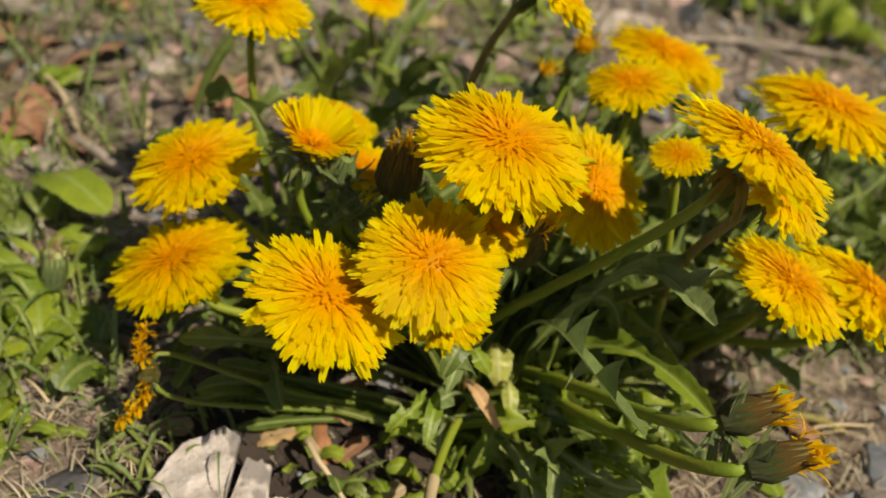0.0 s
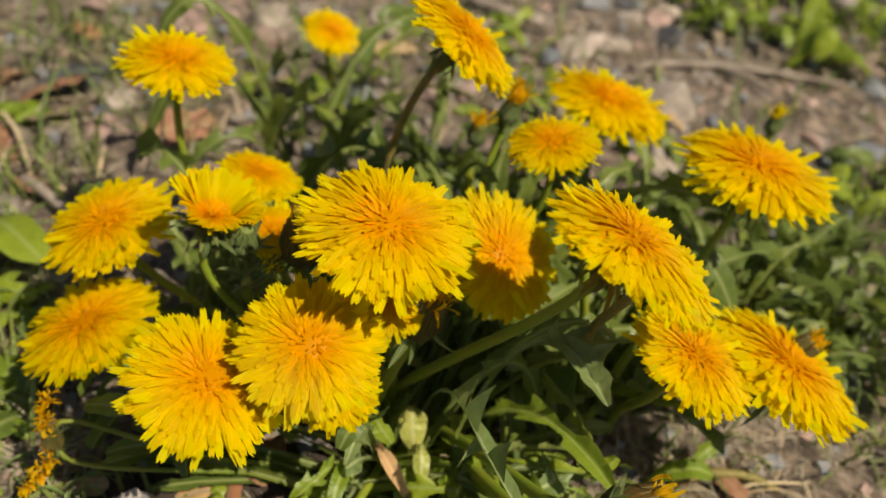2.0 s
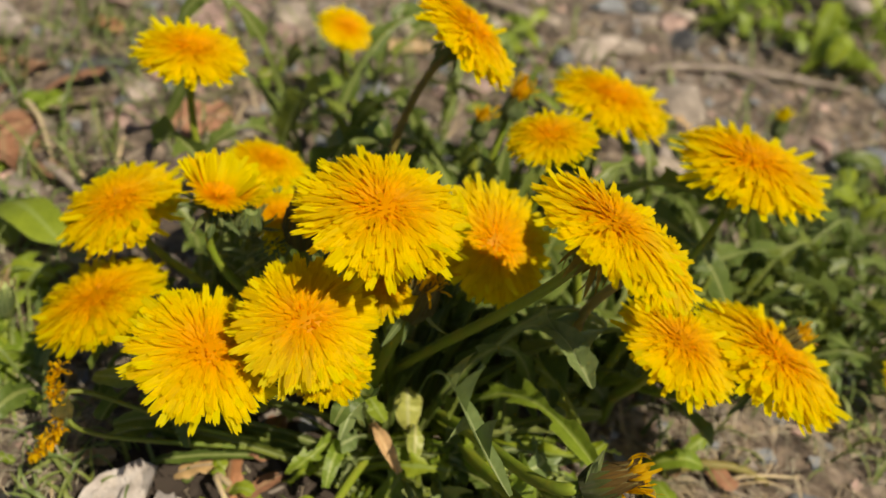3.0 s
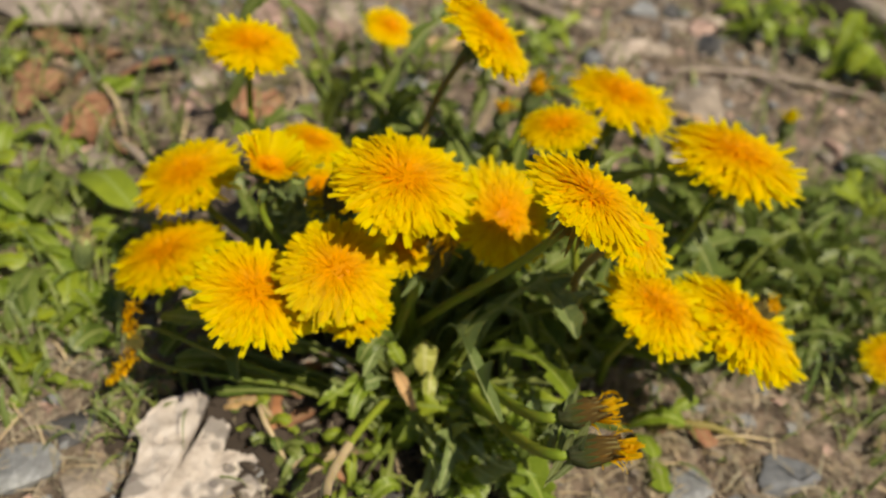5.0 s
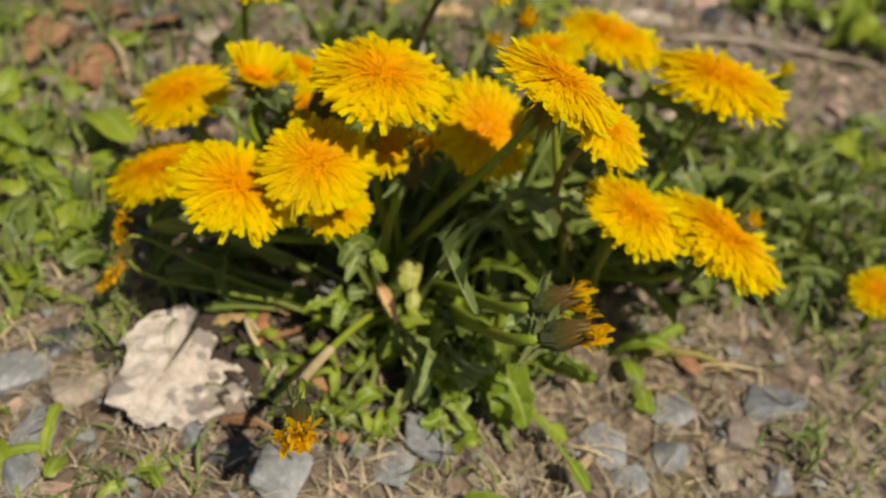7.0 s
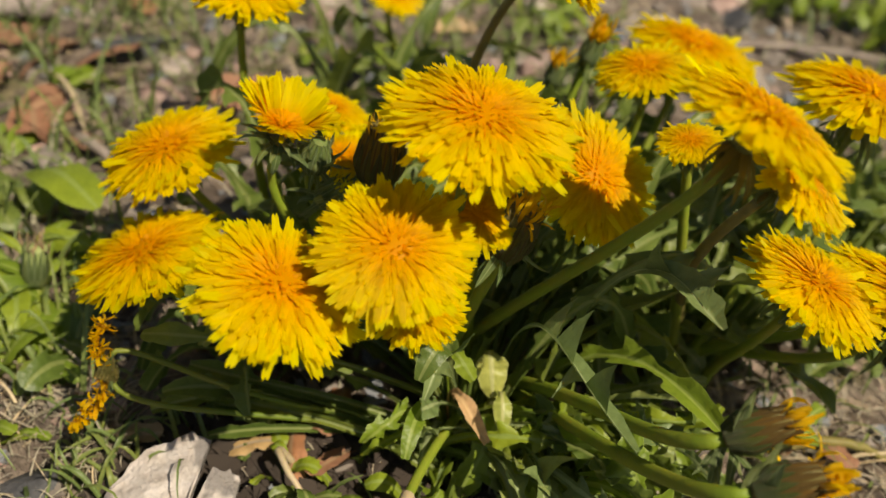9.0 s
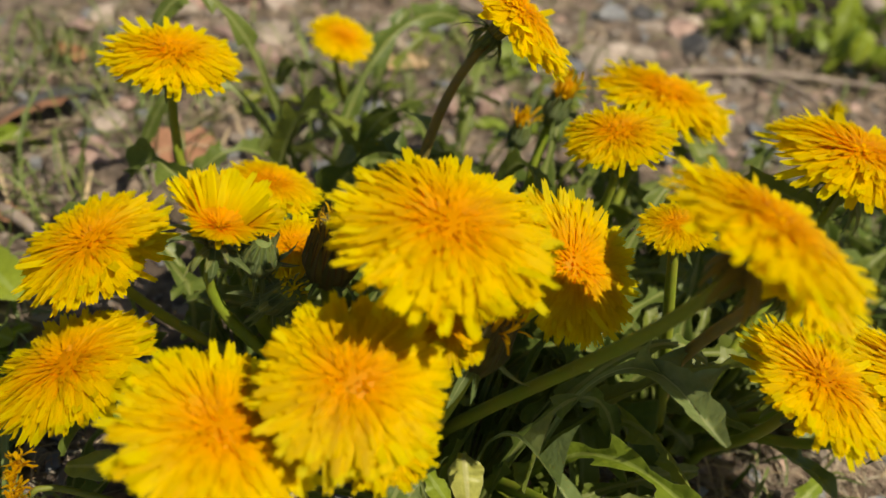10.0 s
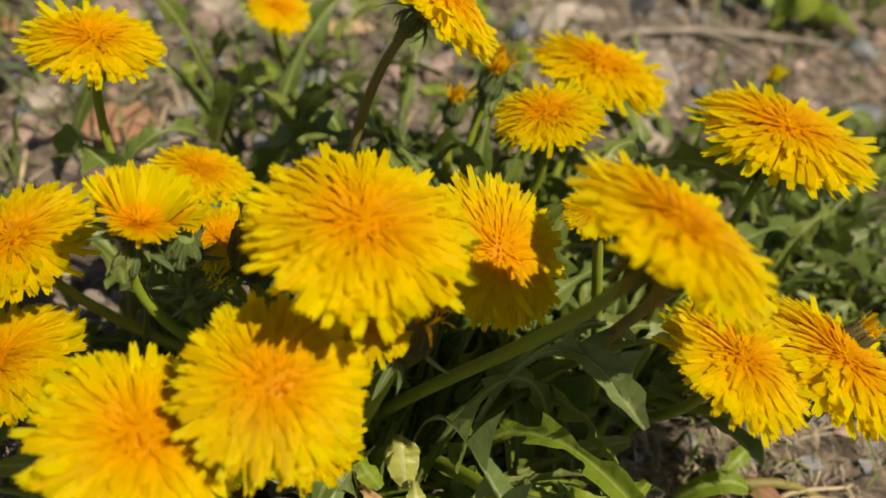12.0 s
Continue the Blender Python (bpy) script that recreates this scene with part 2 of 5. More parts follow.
def tube(ps, r0, r1, n=14, k=8, wob=0.0, rng=None):
    """A tapered tube along a Bezier curve, with closed ends."""
    pts = bezier(ps, np.linspace(0, 1, n))
    if wob:
        pts[1:-1] += rng.normal(0, wob, (n - 2, 3))
    _, side, up = frames_along(pts)
    r = np.linspace(r0, r1, n)
    verts, faces, uvs = [], [], []
    for i in range(n):
        for j in range(k):
            a = 2 * math.pi * j / k
            verts.append(pts[i] + r[i] * (math.cos(a) * side[i] + math.sin(a) * up[i]))
            uvs.append((0.25, i / n))
    for i in range(n - 1):
        for j in range(k):
            a, b = i * k + j, i * k + (j + 1) % k
            faces.append((a, b, b + k, a + k))
    faces += [tuple(range(k))[::-1], tuple(range((n - 1) * k, n * k))]
    return verts, faces, uvs


class Joined:
    """Gathers pieces into one mesh."""

    def __init__(self):
        self.v, self.f, self.u = [], [], []

    def add(self, verts, faces, uvs):
        o = len(self.v)
        self.v.extend(verts)
        self.f.extend(tuple(i + o for i in f) for f in faces)
        self.u.extend(uvs)


# ---- ground ----
def smooth_noise(x, y, cell, seed):
    """Value noise on a lattice of that cell size, for arrays."""
    x, y = np.asarray(x, float) / cell, np.asarray(y, float) / cell
    xi, yi = np.floor(x).astype(np.int64), np.floor(y).astype(np.int64)
    fx, fy = x - xi, y - yi
    fx, fy = fx * fx * (3 - 2 * fx), fy * fy * (3 - 2 * fy)

    def at(i, j):
        h = np.sin(i * 127.1 + j * 311.7 + seed * 74.7) * 43758.5453
        return h - np.floor(h)

    return (at(xi, yi) * (1 - fx) + at(xi + 1, yi) * fx) * (1 - fy) + (at(xi, yi + 1) * (1 - fx) + at(xi + 1, yi + 1) * fx) * fy - 0.5


def ground_z(x, y):
    return 0.012 * smooth_noise(x, y, 0.13, 1) + 0.006 * smooth_noise(x, y, 0.037, 2) + 0.0045 * smooth_noise(x, y, 0.011, 3) + 0.003 * smooth_noise(x, y, 0.006, 4)


def build_ground():
    n = 430
    u = np.linspace(-1, 1, n)
    spread = 0.62 * u + 300.0 * np.sign(u) * np.abs(u) ** 41
    gx, gy = np.meshgrid(0.09 + spread, 0.36 + spread, indexing="ij")
    near = np.exp(-(((gx - 0.09) / 2.0) ** 2 + ((gy - 0.36) / 2.0) ** 2))
    gz = ground_z(gx, gy) * near
    verts = np.stack([gx.ravel(), gy.ravel(), gz.ravel()], 1)
    i = np.arange(n * n).reshape(n, n)
    faces = np.stack([i[:-1, :-1], i[1:, :-1], i[1:, 1:], i[:-1, 1:]], -1).reshape(-1, 4)
    me = bpy.data.meshes.new("ground")
    me.from_pydata(verts.tolist(), [], faces.tolist())
    me.materials.append(SOIL)
    me.polygons.foreach_set("use_smooth", [True] * len(me.polygons))
    tagged(new("ground", me), "dry grey-brown soil with grit and moss patches", "ground", kind="structure")


build_ground()


def on_ground(x, y, dz=0.0):
    return (x, y, float(ground_z(x, y)) + dz)


# ---- dandelion flowers ----
def petal_shape(seed, droop, width=0.108, n=7):
    """A strap petal of length 1 along +y with a toothed tip, bent by droop over its length."""
    rng = np.random.default_rng(seed)
    verts, faces, uvs = [], [], []
    bend, twist, sway = droop + rng.normal(0, 0.06), rng.normal(0, 0.2), rng.normal(0, 0.05)
    y = z = ang = 0.0
    for i in range(n):
        s = i / (n - 1)
        ang = bend * s * s
        if i:
            y += math.cos(ang) / (n - 1)
            z += math.sin(ang) / (n - 1)
        w = width * (0.45 + 0.55 * min(1, s * 2.2)) * (1 - 0.26 * max(0, s - 0.75) / 0.25)
        ch = 0.22 * w * (1 - 0.5 * s)
        c, d = math.cos(twist * s), math.sin(twist * s)
        for k, a in enumerate((-0.5, 0.0, 0.5)):
            verts.append((a * w * c + sway * s * s, y, z + (ch * (abs(a) * 2 - 0.5)) + a * w * d))
            uvs.append((k / 2, s * 0.96))
    for i in range(n - 1):
        for k in range(2):
            a = i * 3 + k
            faces.append((a, a + 1, a + 4, a + 3))
    o = (n - 1) * 3
    for k in range(2):
        a, b = np.array(verts[o + k]), np.array(verts[o + k + 1])
        verts.append(tuple((a + b) / 2 + np.array((0, 0.05 + 0.03 * rng.random(), 0.0))))
        uvs.append((0.25 + 0.5 * k, 1.0))
        faces.append((o + k, o + k + 1, len(verts) - 1))
    return verts, faces, uvs


PETAL_SHAPES = [petal_shape(k, d) for k, d in enumerate((-0.28, -0.15, -0.05, 0.05, -0.2, 0.12, -0.35, 0.2))]
PETAL_MESHES = [mesh_of("petal", *s[:2], PETAL, s[2]) for s in PETAL_SHAPES]
ARCHED = [[petal_shape(120 + 3 * q + k, -0.25 * q, 0.1) for k in range(3)] for q in range(8)]
CRUMPLED = [petal_shape(80 + k, d, 0.11) for k, d in enumerate((1.6, -1.4, 2.2, -0.8))]
CURL_SHAPES = [petal_shape(40 + k, d, 0.15) for k, d in enumerate((0.5, 0.8, 0.3, 1.0))]


def petal_matrix(angle, lift, length, root, wide=1.0):
    return Euler((0, 0, angle)).to_matrix().to_4x4() @ pose(0, root, 0, math.degrees(lift)) @ Matrix.Diagonal((length * wide, length, length, 1))


def transformed(shape, m, flip=0.0):
    a = np.array(m)
    v = np.asarray(shape[0]) @ a[:3, :3].T + a[:3, 3]
    return v.tolist(), shape[1], shape[2]


DOME = 0.215


def floret_mesh(seed, openness, keep=None):
    """The inner florets of a head of radius 1, joined: they fan out from a low middle, tips on a shallow dome."""
    rng = np.random.default_rng(seed)
    j = Joined()
    rings, spokes = 6, 20
    core = [(0.0, 0.0, DOME - 0.02)] + [(0.62 * (q / rings) * math.cos(2 * math.pi * k / spokes), 0.62 * (q / rings) * math.sin(2 * math.pi * k / spokes), (DOME - 0.02) * (1 - (q / rings) ** 2)) for q in range(1, rings + 1) for k in range(spokes)]
    fan = [(0, 1 + k, 1 + (k + 1) % spokes) for k in range(spokes)]
    fan += [(1 + q * spokes + k, 1 + (q + 1) * spokes + k, 1 + (q + 1) * spokes + (k + 1) % spokes, 1 + q * spokes + (k + 1) % spokes) for q in range(rings - 1) for k in range(spokes)]
    if openness:
        core = [(0.22 * x, 0.22 * y, 0.2 * z) for x, y, z in core]
    j.add(core, fan, [(0.5, 0.35)] * len(core))
    total = 560
    for i in range(total):
        u = (i + 0.5) / total
        a = i * 2.39996 + rng.normal(0, 0.07)
        if keep and u > 0.4 and not keep(a):
            continue
        tip_r = 0.03 + 0.93 * math.sqrt(u) * rng.uniform(0.96, 1.03)
        tip_z = DOME * (1 - tip_r**2) + 0.02 + rng.normal(0, 0.007)
        root_r, root_z = 0.02 + 0.16 * u, 0.05 + 0.05 * (1 - u)
        chord = math.atan2(tip_z - root_z, tip_r - root_r)
        last = min(chord, 0.95 - 2.2 * tip_r if tip_r < 0.5 else -1.6 * DOME * tip_r)
        arch = min(1.75, max(0.0, 1.5 * (chord - last)))
        length = math.hypot(tip_r - root_r, tip_z - root_z) * (1 + arch * arch / 24)
        lift = chord + arch / 3 + rng.normal(0, 0.03) + radians(openness) * u
        shape = ARCHED[round(arch / 0.25)][rng.integers(3)]
        wide = (0.042 + 0.062 * u) * rng.uniform(0.85, 1.2) / (0.1 * length)
        j.add(*transformed(shape, Matrix.Translation((0, 0, root_z)) @ petal_matrix(a, lift, length, root_r, wide)))
    return mesh_of("florets", j.v, j.f, FLORET, j.u)


FLORETS = [floret_mesh(70 + k, 0) for k in range(5)]


def cup_mesh(mat, tall=0.62, wide=0.30, foot=0.10, belly=0.45, neck=1.0):
    """The ribbed green cup under a head, top at z = 0."""
    n, k = 9, 28
    verts, faces, uvs = [], [], []
    for i in range(n):
        s = i / (n - 1)
        r = foot + (wide - foot) * min(1, s / belly) ** 0.75 * (1 - (1 - neck) * (max(0, s - belly) / (1 - belly)) ** 1.2)
        for q in range(k):
            a = 2 * math.pi * q / k
            rr = r * (1 + (0.09 if q % 2 else -0.06) * min(1, s * 3))
            verts.append((rr * math.cos(a), rr * math.sin(a), -tall * (1 - s)))
            uvs.append((0.25, s))
    for i in range(n - 1):
        for q in range(k):
            a, b = i * k + q, i * k + (q + 1) % k
            faces.append((a, b, b + k, a + k))
    verts.append((0, 0, 0.3 * r))
    uvs.append((0.25, 1.0))
    faces += [tuple(range(k))[::-1]] + [((n - 1) * k + q, (n - 1) * k + (q + 1) % k, n * k) for q in range(k)]
    return mesh_of("bud_cup", verts, faces, mat, uvs, False)


def scale_mesh(mat, lo, hi, out, tall, wide, foot, belly, neck, count=13):
    """One pointed scale that lies against such a cup, along +x."""
    verts, uvs = [], []
    for i in range(7):
        s = lo + (hi - lo) * i / 6
        c = min(s, 1.0)
        r = foot + (wide - foot) * min(1, c / belly) ** 0.75 * (1 - (1 - neck) * (max(0, c - belly) / (1 - belly)) ** 1.2) + out + 0.05 * max(0, i / 6 - 0.8)
        half = 1.2 * math.pi / count * (1 - (i / 6) ** 2.2 * 0.92)
        for k, b in enumerate((-1, 0, 1)):
            rr = r + (0.03 if k == 1 else 0.0)
            verts.append((rr * math.cos(b * half), rr * math.sin(b * half), -tall * (1 - s)))
            uvs.append((0.2 + 0.3 * k, s))
    faces = [(3 * i + k, 3 * i + k + 1, 3 * i + k + 4, 3 * i + k + 3) for i in range(6) for k in range(2)]
    return mesh_of("scale", verts, faces, mat, uvs)


SHAPE_CLOSED, SHAPE_WITHER, SHAPE_CONE, SHAPE_BUD = (1.0, 0.34, 0.13, 0.42, 0.6), (1.0, 0.36, 0.15, 0.45, 0.66), (1.0, 0.33, 0.16, 0.35, 0.34), (1.0, 0.36, 0.13, 0.45, 0.1)
CUP_OPEN, CUP_CLOSED, CUP_WITHER = cup_mesh(CUP_OLIVE, 0.40, 0.14, 0.06, 0.8), cup_mesh(CUP, *SHAPE_CLOSED), cup_mesh(CUP_DARK, *SHAPE_WITHER)
CUP_CONE, CUP_BUD = cup_mesh(CUP_DARK, *SHAPE_CONE), cup_mesh(CUP, *SHAPE_BUD)
SHAPE_FADED = (1.0, 0.285, 0.10, 0.34, 0.4)
CUP_FADED = cup_mesh(CUP_DARK, *SHAPE_FADED)
PALE_CUP = stem_material("bud_pale_green", (0.24, 0.30, 0.10), (0.34, 0.38, 0.16))
SHAPE_SPENT = (1.0, 0.27, 0.17, 0.4, 0.72)
CUP_SPENT = cup_mesh(PALE_CUP, *SHAPE_SPENT)
FOLDED = leaf_material("petal_folded_brown", (0.085, 0.048, 0.010), (0.20, 0.115, 0.018), (0.12, 0.07, 0.015), 0.3, 0.85)
FOLDED_LIGHT = leaf_material("petal_folded_tawny", (0.19, 0.11, 0.018), (0.48, 0.30, 0.035), (0.16, 0.09, 0.02), 0.3, 0.7)
BRACT_DEEP = leaf_material("bract_dark_green", (0.04, 0.06, 0.012), (0.08, 0.10, 0.02), (0.08, 0.08, 0.02), 0.2)
BRACT_DARK = leaf_material("bract_brown", (0.085, 0.095, 0.02), (0.17, 0.14, 0.035), (0.10, 0.07, 0.02), 0.2)
SCALES = {CUP_FADED.name: [scale_mesh(FOLDED, 0.3, 1.12, 0.02, *SHAPE_FADED), scale_mesh(BRACT_DEEP, 0.03, 0.62, 0.045, *SHAPE_FADED)],
          CUP_CLOSED.name: [scale_mesh(BRACT, 0.12, 1.08, 0.018, *SHAPE_CLOSED), scale_mesh(BRACT, 0.05, 0.7, 0.04, *SHAPE_CLOSED)],
          CUP_SPENT.name: [scale_mesh(LEAF_PALE, 0.1, 1.08, 0.015, *SHAPE_SPENT), scale_mesh(LEAF_PALE, 0.04, 0.3, 0.04, *SHAPE_SPENT)],
          CUP_CONE.name: [scale_mesh(FOLDED_LIGHT, 0.1, 1.12, 0.02, *SHAPE_CONE), scale_mesh(BRACT_DARK, 0.05, 0.75, 0.05, *SHAPE_CONE)],
          CUP_BUD.name: [scale_mesh(BRACT, 0.1, 1.04, 0.015, *SHAPE_BUD), scale_mesh(BRACT, 0.05, 0.7, 0.035, *SHAPE_BUD)],
          CUP_WITHER.name: [scale_mesh(BRACT_DARK, 0.12, 1.08, 0.018, *SHAPE_WITHER), scale_mesh(BRACT_DARK, 0.05, 0.7, 0.04, *SHAPE_WITHER)]}


def bract_shape(seed, bend):
    rng = np.random.default_rng(seed)
    verts, faces, uvs = [], [], []
    n, y, z = 7, 0.0, 0.0
    for i in range(n):
        s = i / (n - 1)
        if i:
            y += math.cos(bend * s) / (n - 1)
            z += math.sin(bend * s) / (n - 1)
        w = 0.26 * (1 - s) ** 0.8 * (0.7 + 0.6 * s) + 0.01
        for k, a in enumerate((-0.5, 0, 0.5)):
            verts.append((a * w, y, z + 0.05 * abs(a) + rng.normal(0, 0.006)))
            uvs.append((k / 2, s))
    for i in range(n - 1):
        for k in range(2):
            a = i * 3 + k
            faces.append((a, a + 1, a + 4, a + 3))
    return verts, faces, uvs


BRACT_MESHES = [mesh_of("bract", *bract_shape(k, b)[:2], BRACT, bract_shape(k, b)[2]) for k, b in enumerate((-1.8, -1.3, -2.2, -0.8))]


BRACT_OLIVE = leaf_material("bract_olive", (0.17, 0.15, 0.03), (0.30, 0.25, 0.05), (0.26, 0.2, 0.05), 0.4)
OLIVE_BRACTS = [mesh_of("bract", *bract_shape(20 + k, b)[:2], BRACT_OLIVE, bract_shape(20 + k, b)[2]) for k, b in enumerate((-1.2, -0.8, -1.6, -0.5))]
LONG_BRACTS = [mesh_of("bract", *bract_shape(40 + k, b)[:2], LEAF_PALE, bract_shape(40 + k, b)[2]) for k, b in enumerate((0.5, -0.5, 0.9, -0.9))]
PALE_BRACT = mesh_of("bract", *bract_shape(9, -0.8)[:2], LEAF_PALE, bract_shape(9, -0.8)[2])


def facing(place, normal, spin=0.0):
    q = Vector(normal).normalized().to_track_quat("Z", "Y")
    return Matrix.Translation(place) @ q.to_matrix().to_4x4() @ Euler((0, 0, spin)).to_matrix().to_4x4()


def add_stem(owner, base, bend, neck, normal, r0, r1, mat, seed, pull=0.3):
    base, neck, normal = np.array(base), np.array(neck), np.array(normal)
    d = np.linalg.norm(neck - base)
    ctrl = [base, base + (0, 0, pull * d)] + [np.array(b) for b in bend] + [neck - normal * pull * d, neck]
    v, f, u = tube([c - base for c in ctrl], r0, r1, 22, 10, 0.0, None)
    part("stem", mesh_of("stem", v, f, mat, u), owner)


def dandelion(label, centre, normal, radius, base, seed, bend=(), stem_mat=None, half=False, shaggy=1.0, pull=0.3, group="yellow dandelion flowers of the clump"):
    rng = np.random.default_rng(seed)
    nrm = Vector(normal).normalized()
    c = Vector(centre)
    t = thing("dandelion_flower", base, label, "flower", group)
    back = Vector(base)
    core = c.copy()
    cup_r = radius if radius > 0.013 else 0.013
    spin = rng.uniform(0, 6.28)
    turn = facing(core - back, nrm, spin).to_3x3()

    def far_side(a):
        return (turn @ Vector((-math.sin(a), math.cos(a), 0))).y > -0.02

    head = part("flower_head", floret_mesh(90, 40, far_side) if half else FLORETS[seed % 5], t, "orange-yellow inner florets", facing(core - back, nrm, spin) @ Matrix.Diagonal((radius, radius, radius, 1)))
    rings = ((1.0, 0, 36, 0.17), (0.94, 5, 36, 0.155))
    for k, (length, lift, count, root) in enumerate(rings):
        for i in range(count):
            if rng.random() < 0.05:
                continue
            a = 2 * math.pi * (i + rng.normal(0, 0.22)) / count + k * 0.1
            e = radians(lift + (50 if half else 0) + rng.normal(0, 4))
            if half and not far_side(a):
                if i % 2:
                    part("petal", PETAL_MESHES[rng.integers(8)], head, "", petal_matrix(a, radians(rng.uniform(5, 45)), rng.uniform(0.2, 0.4), 0.13, 2.0))
                continue
            part("petal", PETAL_MESHES[rng.integers(8)], head, "", petal_matrix(a, e, length * rng.uniform(0.87, 1.03) - root * 0.9, root, rng.uniform(1.2, 1.6)))
    cup = part("bud_cup", CUP_OPEN, t, "green ribbed cup below the petals", facing(core - back - nrm * radius * (0.14 if half else 0.0), nrm, spin) @ Matrix.Diagonal((cup_r, cup_r, cup_r, 1)))
    count = 22 if half else int(16 * shaggy)
    for i in range(count):
        a = 2 * math.pi * (i + rng.normal(0, 0.2)) / count
        part("bract", PALE_BRACT if half and i % 2 else (OLIVE_BRACTS if shaggy > 1 else BRACT_MESHES)[rng.integers(4)], cup, "", pose(0, 0, rng.uniform(-0.2, 0.0) if half else -0.30) @ petal_matrix(a, radians(rng.uniform(-40, 65) if half else rng.uniform(-80, -20 if shaggy > 1 else 10)), rng.uniform(0.32, 0.55) * (1.3 if half else shaggy), 0.12, 1.35 if half else 1.0))
    add_stem(t, base, bend, core - nrm * cup_r * (0.52 if half else 0.4), nrm, 0.0021, 0.0013, stem_mat or STEM, seed, pull)
    return t


ROOT, CROWN, ROOT_R, ROOT_B = (0.042, 0.188), (0.036, 0.213), (0.112, 0.225), (0.062, 0.262)


def near_root(root, k, spread=0.009):
    a = k * 2.4
    return on_ground(root[0] + spread * math.cos(a) * (0.4 + 0.6 * (k % 3) / 2), root[1] + spread * math.sin(a), -0.002)


FLOWERS = [
    ("open yellow dandelion flower tilted outward on the clump's front", (0.0152, 0.1559, 0.0954), (0.02, -0.40, 0.91), 0.0186, CROWN, ()),
    ("open yellow dandelion flower half under its neighbour", (-0.0086, 0.1505, 0.0848), (0.3, -0.1, 0.94), 0.0206, CROWN, ()),
    ("large domed yellow dandelion flower on top of the clump", (0.0302, 0.1755, 0.1172), (0.12, -0.11, 0.99), 0.0231, CROWN, ()),
    ("open yellow dandelion flower leaning below the largest one", (0.0628, 0.2055, 0.0895), (0.42, -0.45, 0.79), 0.0206, CROWN, ()),
    ("tall leaning yellow dandelion flower on a thick slanting stem", (0.0826, 0.1606, 0.1332), (0.36, 0.05, 0.93), 0.0203, CROWN, ((0.054, 0.188, 0.066),)),
    ("open yellow dandelion flower overlapping a second one", (0.1177, 0.1792, 0.0819), (0.27, -0.08, 0.96), 0.02, ROOT_R, ()),
    ("wide yellow dandelion flower partly under its neighbour's petals", (0.151, 0.1899, 0.0714), (0.36, 0.06, 0.93), 0.0262, ROOT_R, ()),
    ("wide flat yellow dandelion flower over dark leaves", (0.1474, 0.249, 0.1017), (0.11, 0.01, 0.99), 0.027, ROOT_R, ()),
    ("flat yellow dandelion flower at the back of the clump", (0.1109, 0.3151, 0.0841), (0.16, 0.0, 0.99), 0.026, (0.09, 0.285), ()),
    ("small yellow dandelion flower among back leaves", (0.0799, 0.2501, 0.1019), (-0.2, -0.04, 0.97), 0.016, ROOT_B, ()),
    ("open yellow dandelion flower on the clump's outer edge", (-0.0556, 0.2207, 0.0711), (-0.27, -0.17, 0.95), 0.021, CROWN, ()),
    ("low shaded yellow dandelion flower near the soil", (-0.0556, 0.1961, 0.0515), (-0.32, -0.02, 0.94), 0.0224, CROWN, ()),
    ("orange-yellow dandelion flower half hidden behind buds", (-0.0156, 0.2539, 0.0728), (0.25, 0.07, 0.96), 0.0148, ROOT_B, ()),
    ("flat yellow dandelion flower on a tall straight stem", (-0.0464, 0.2718, 0.1019), (0.12, -0.05, 0.99), 0.0196, (-0.036, 0.262), ()),
    ("small distant yellow dandelion flower on its own stem", (-0.0088, 0.4003, 0.0584), (0.28, -0.3, 0.9), 0.0149, (0.0, 0.41), ()),
    ("yellow dandelion flower tipped sideways on a slanting stem", (0.0467, 0.2625, 0.128), (0.58, 0.0, 0.81), 0.0222, (0.025, 0.262), ()),
    ("small low yellow dandelion flower on bare soil", (0.2375, 0.2362, 0.0281), (-0.3, -0.28, 0.89), 0.0128, (0.243, 0.243), ()),
    ("yellow dandelion flower hidden under another flower", (0.0215, 0.1585, 0.0775), (0.0, -0.22, 0.97), 0.012, CROWN, ()),
    ("shaded orange dandelion flower deep in the clump", (0.0329, 0.1795, 0.0905), (-0.05, -0.4, 0.9), 0.011, CROWN, ()),
    ("ragged yellow dandelion flower below a taller one", (0.1000, 0.1750, 0.1145), (0.5, -0.15, 0.86), 0.0165, ROOT_R, ()),
    ("yellow dandelion flower behind a slanting stem", (0.0855, 0.2055, 0.1035), (-0.2, -0.1, 0.97), 0.0092, ROOT_R, ()),
    ("yellow dandelion flower half hidden low between buds", (-0.0048, 0.2203, 0.0765), (0.0, -0.05, 1.0), 0.0135, CROWN, ()),
]


def stem_hairs(owner, count, seed):
    """Fine pale hairs that stand off a stem's skin, joined."""
    rng = np.random.default_rng(seed)
    stem = next(o for o in owner.children if o.name.startswith("stem"))
    j = Joined()
    polys = stem.data.polygons
    for _ in range(count):
        p = polys[int(rng.integers(len(polys) // 3, len(polys) - 2))]
        c, n = np.array(p.center), np.array(p.normal)
        side = np.cross(n, rng.normal(size=3))
        side *= 0.00004 / np.linalg.norm(side)
        c = c + rng.normal(0, 0.0004, 3)
        tip = c + n * rng.uniform(0.0008, 0.0018) + rng.normal(0, 0.0003, 3)
        j.add([c - side, c + side, tip], [(0, 1, 2)], [(0.3, 0), (0.3, 0), (0.3, 1)])
    tagged(part("hairs", mesh_of("hairs", j.v, j.f, LEAF_PALE, j.u), owner, "fine pale hairs on the stem"), kind="stuff")


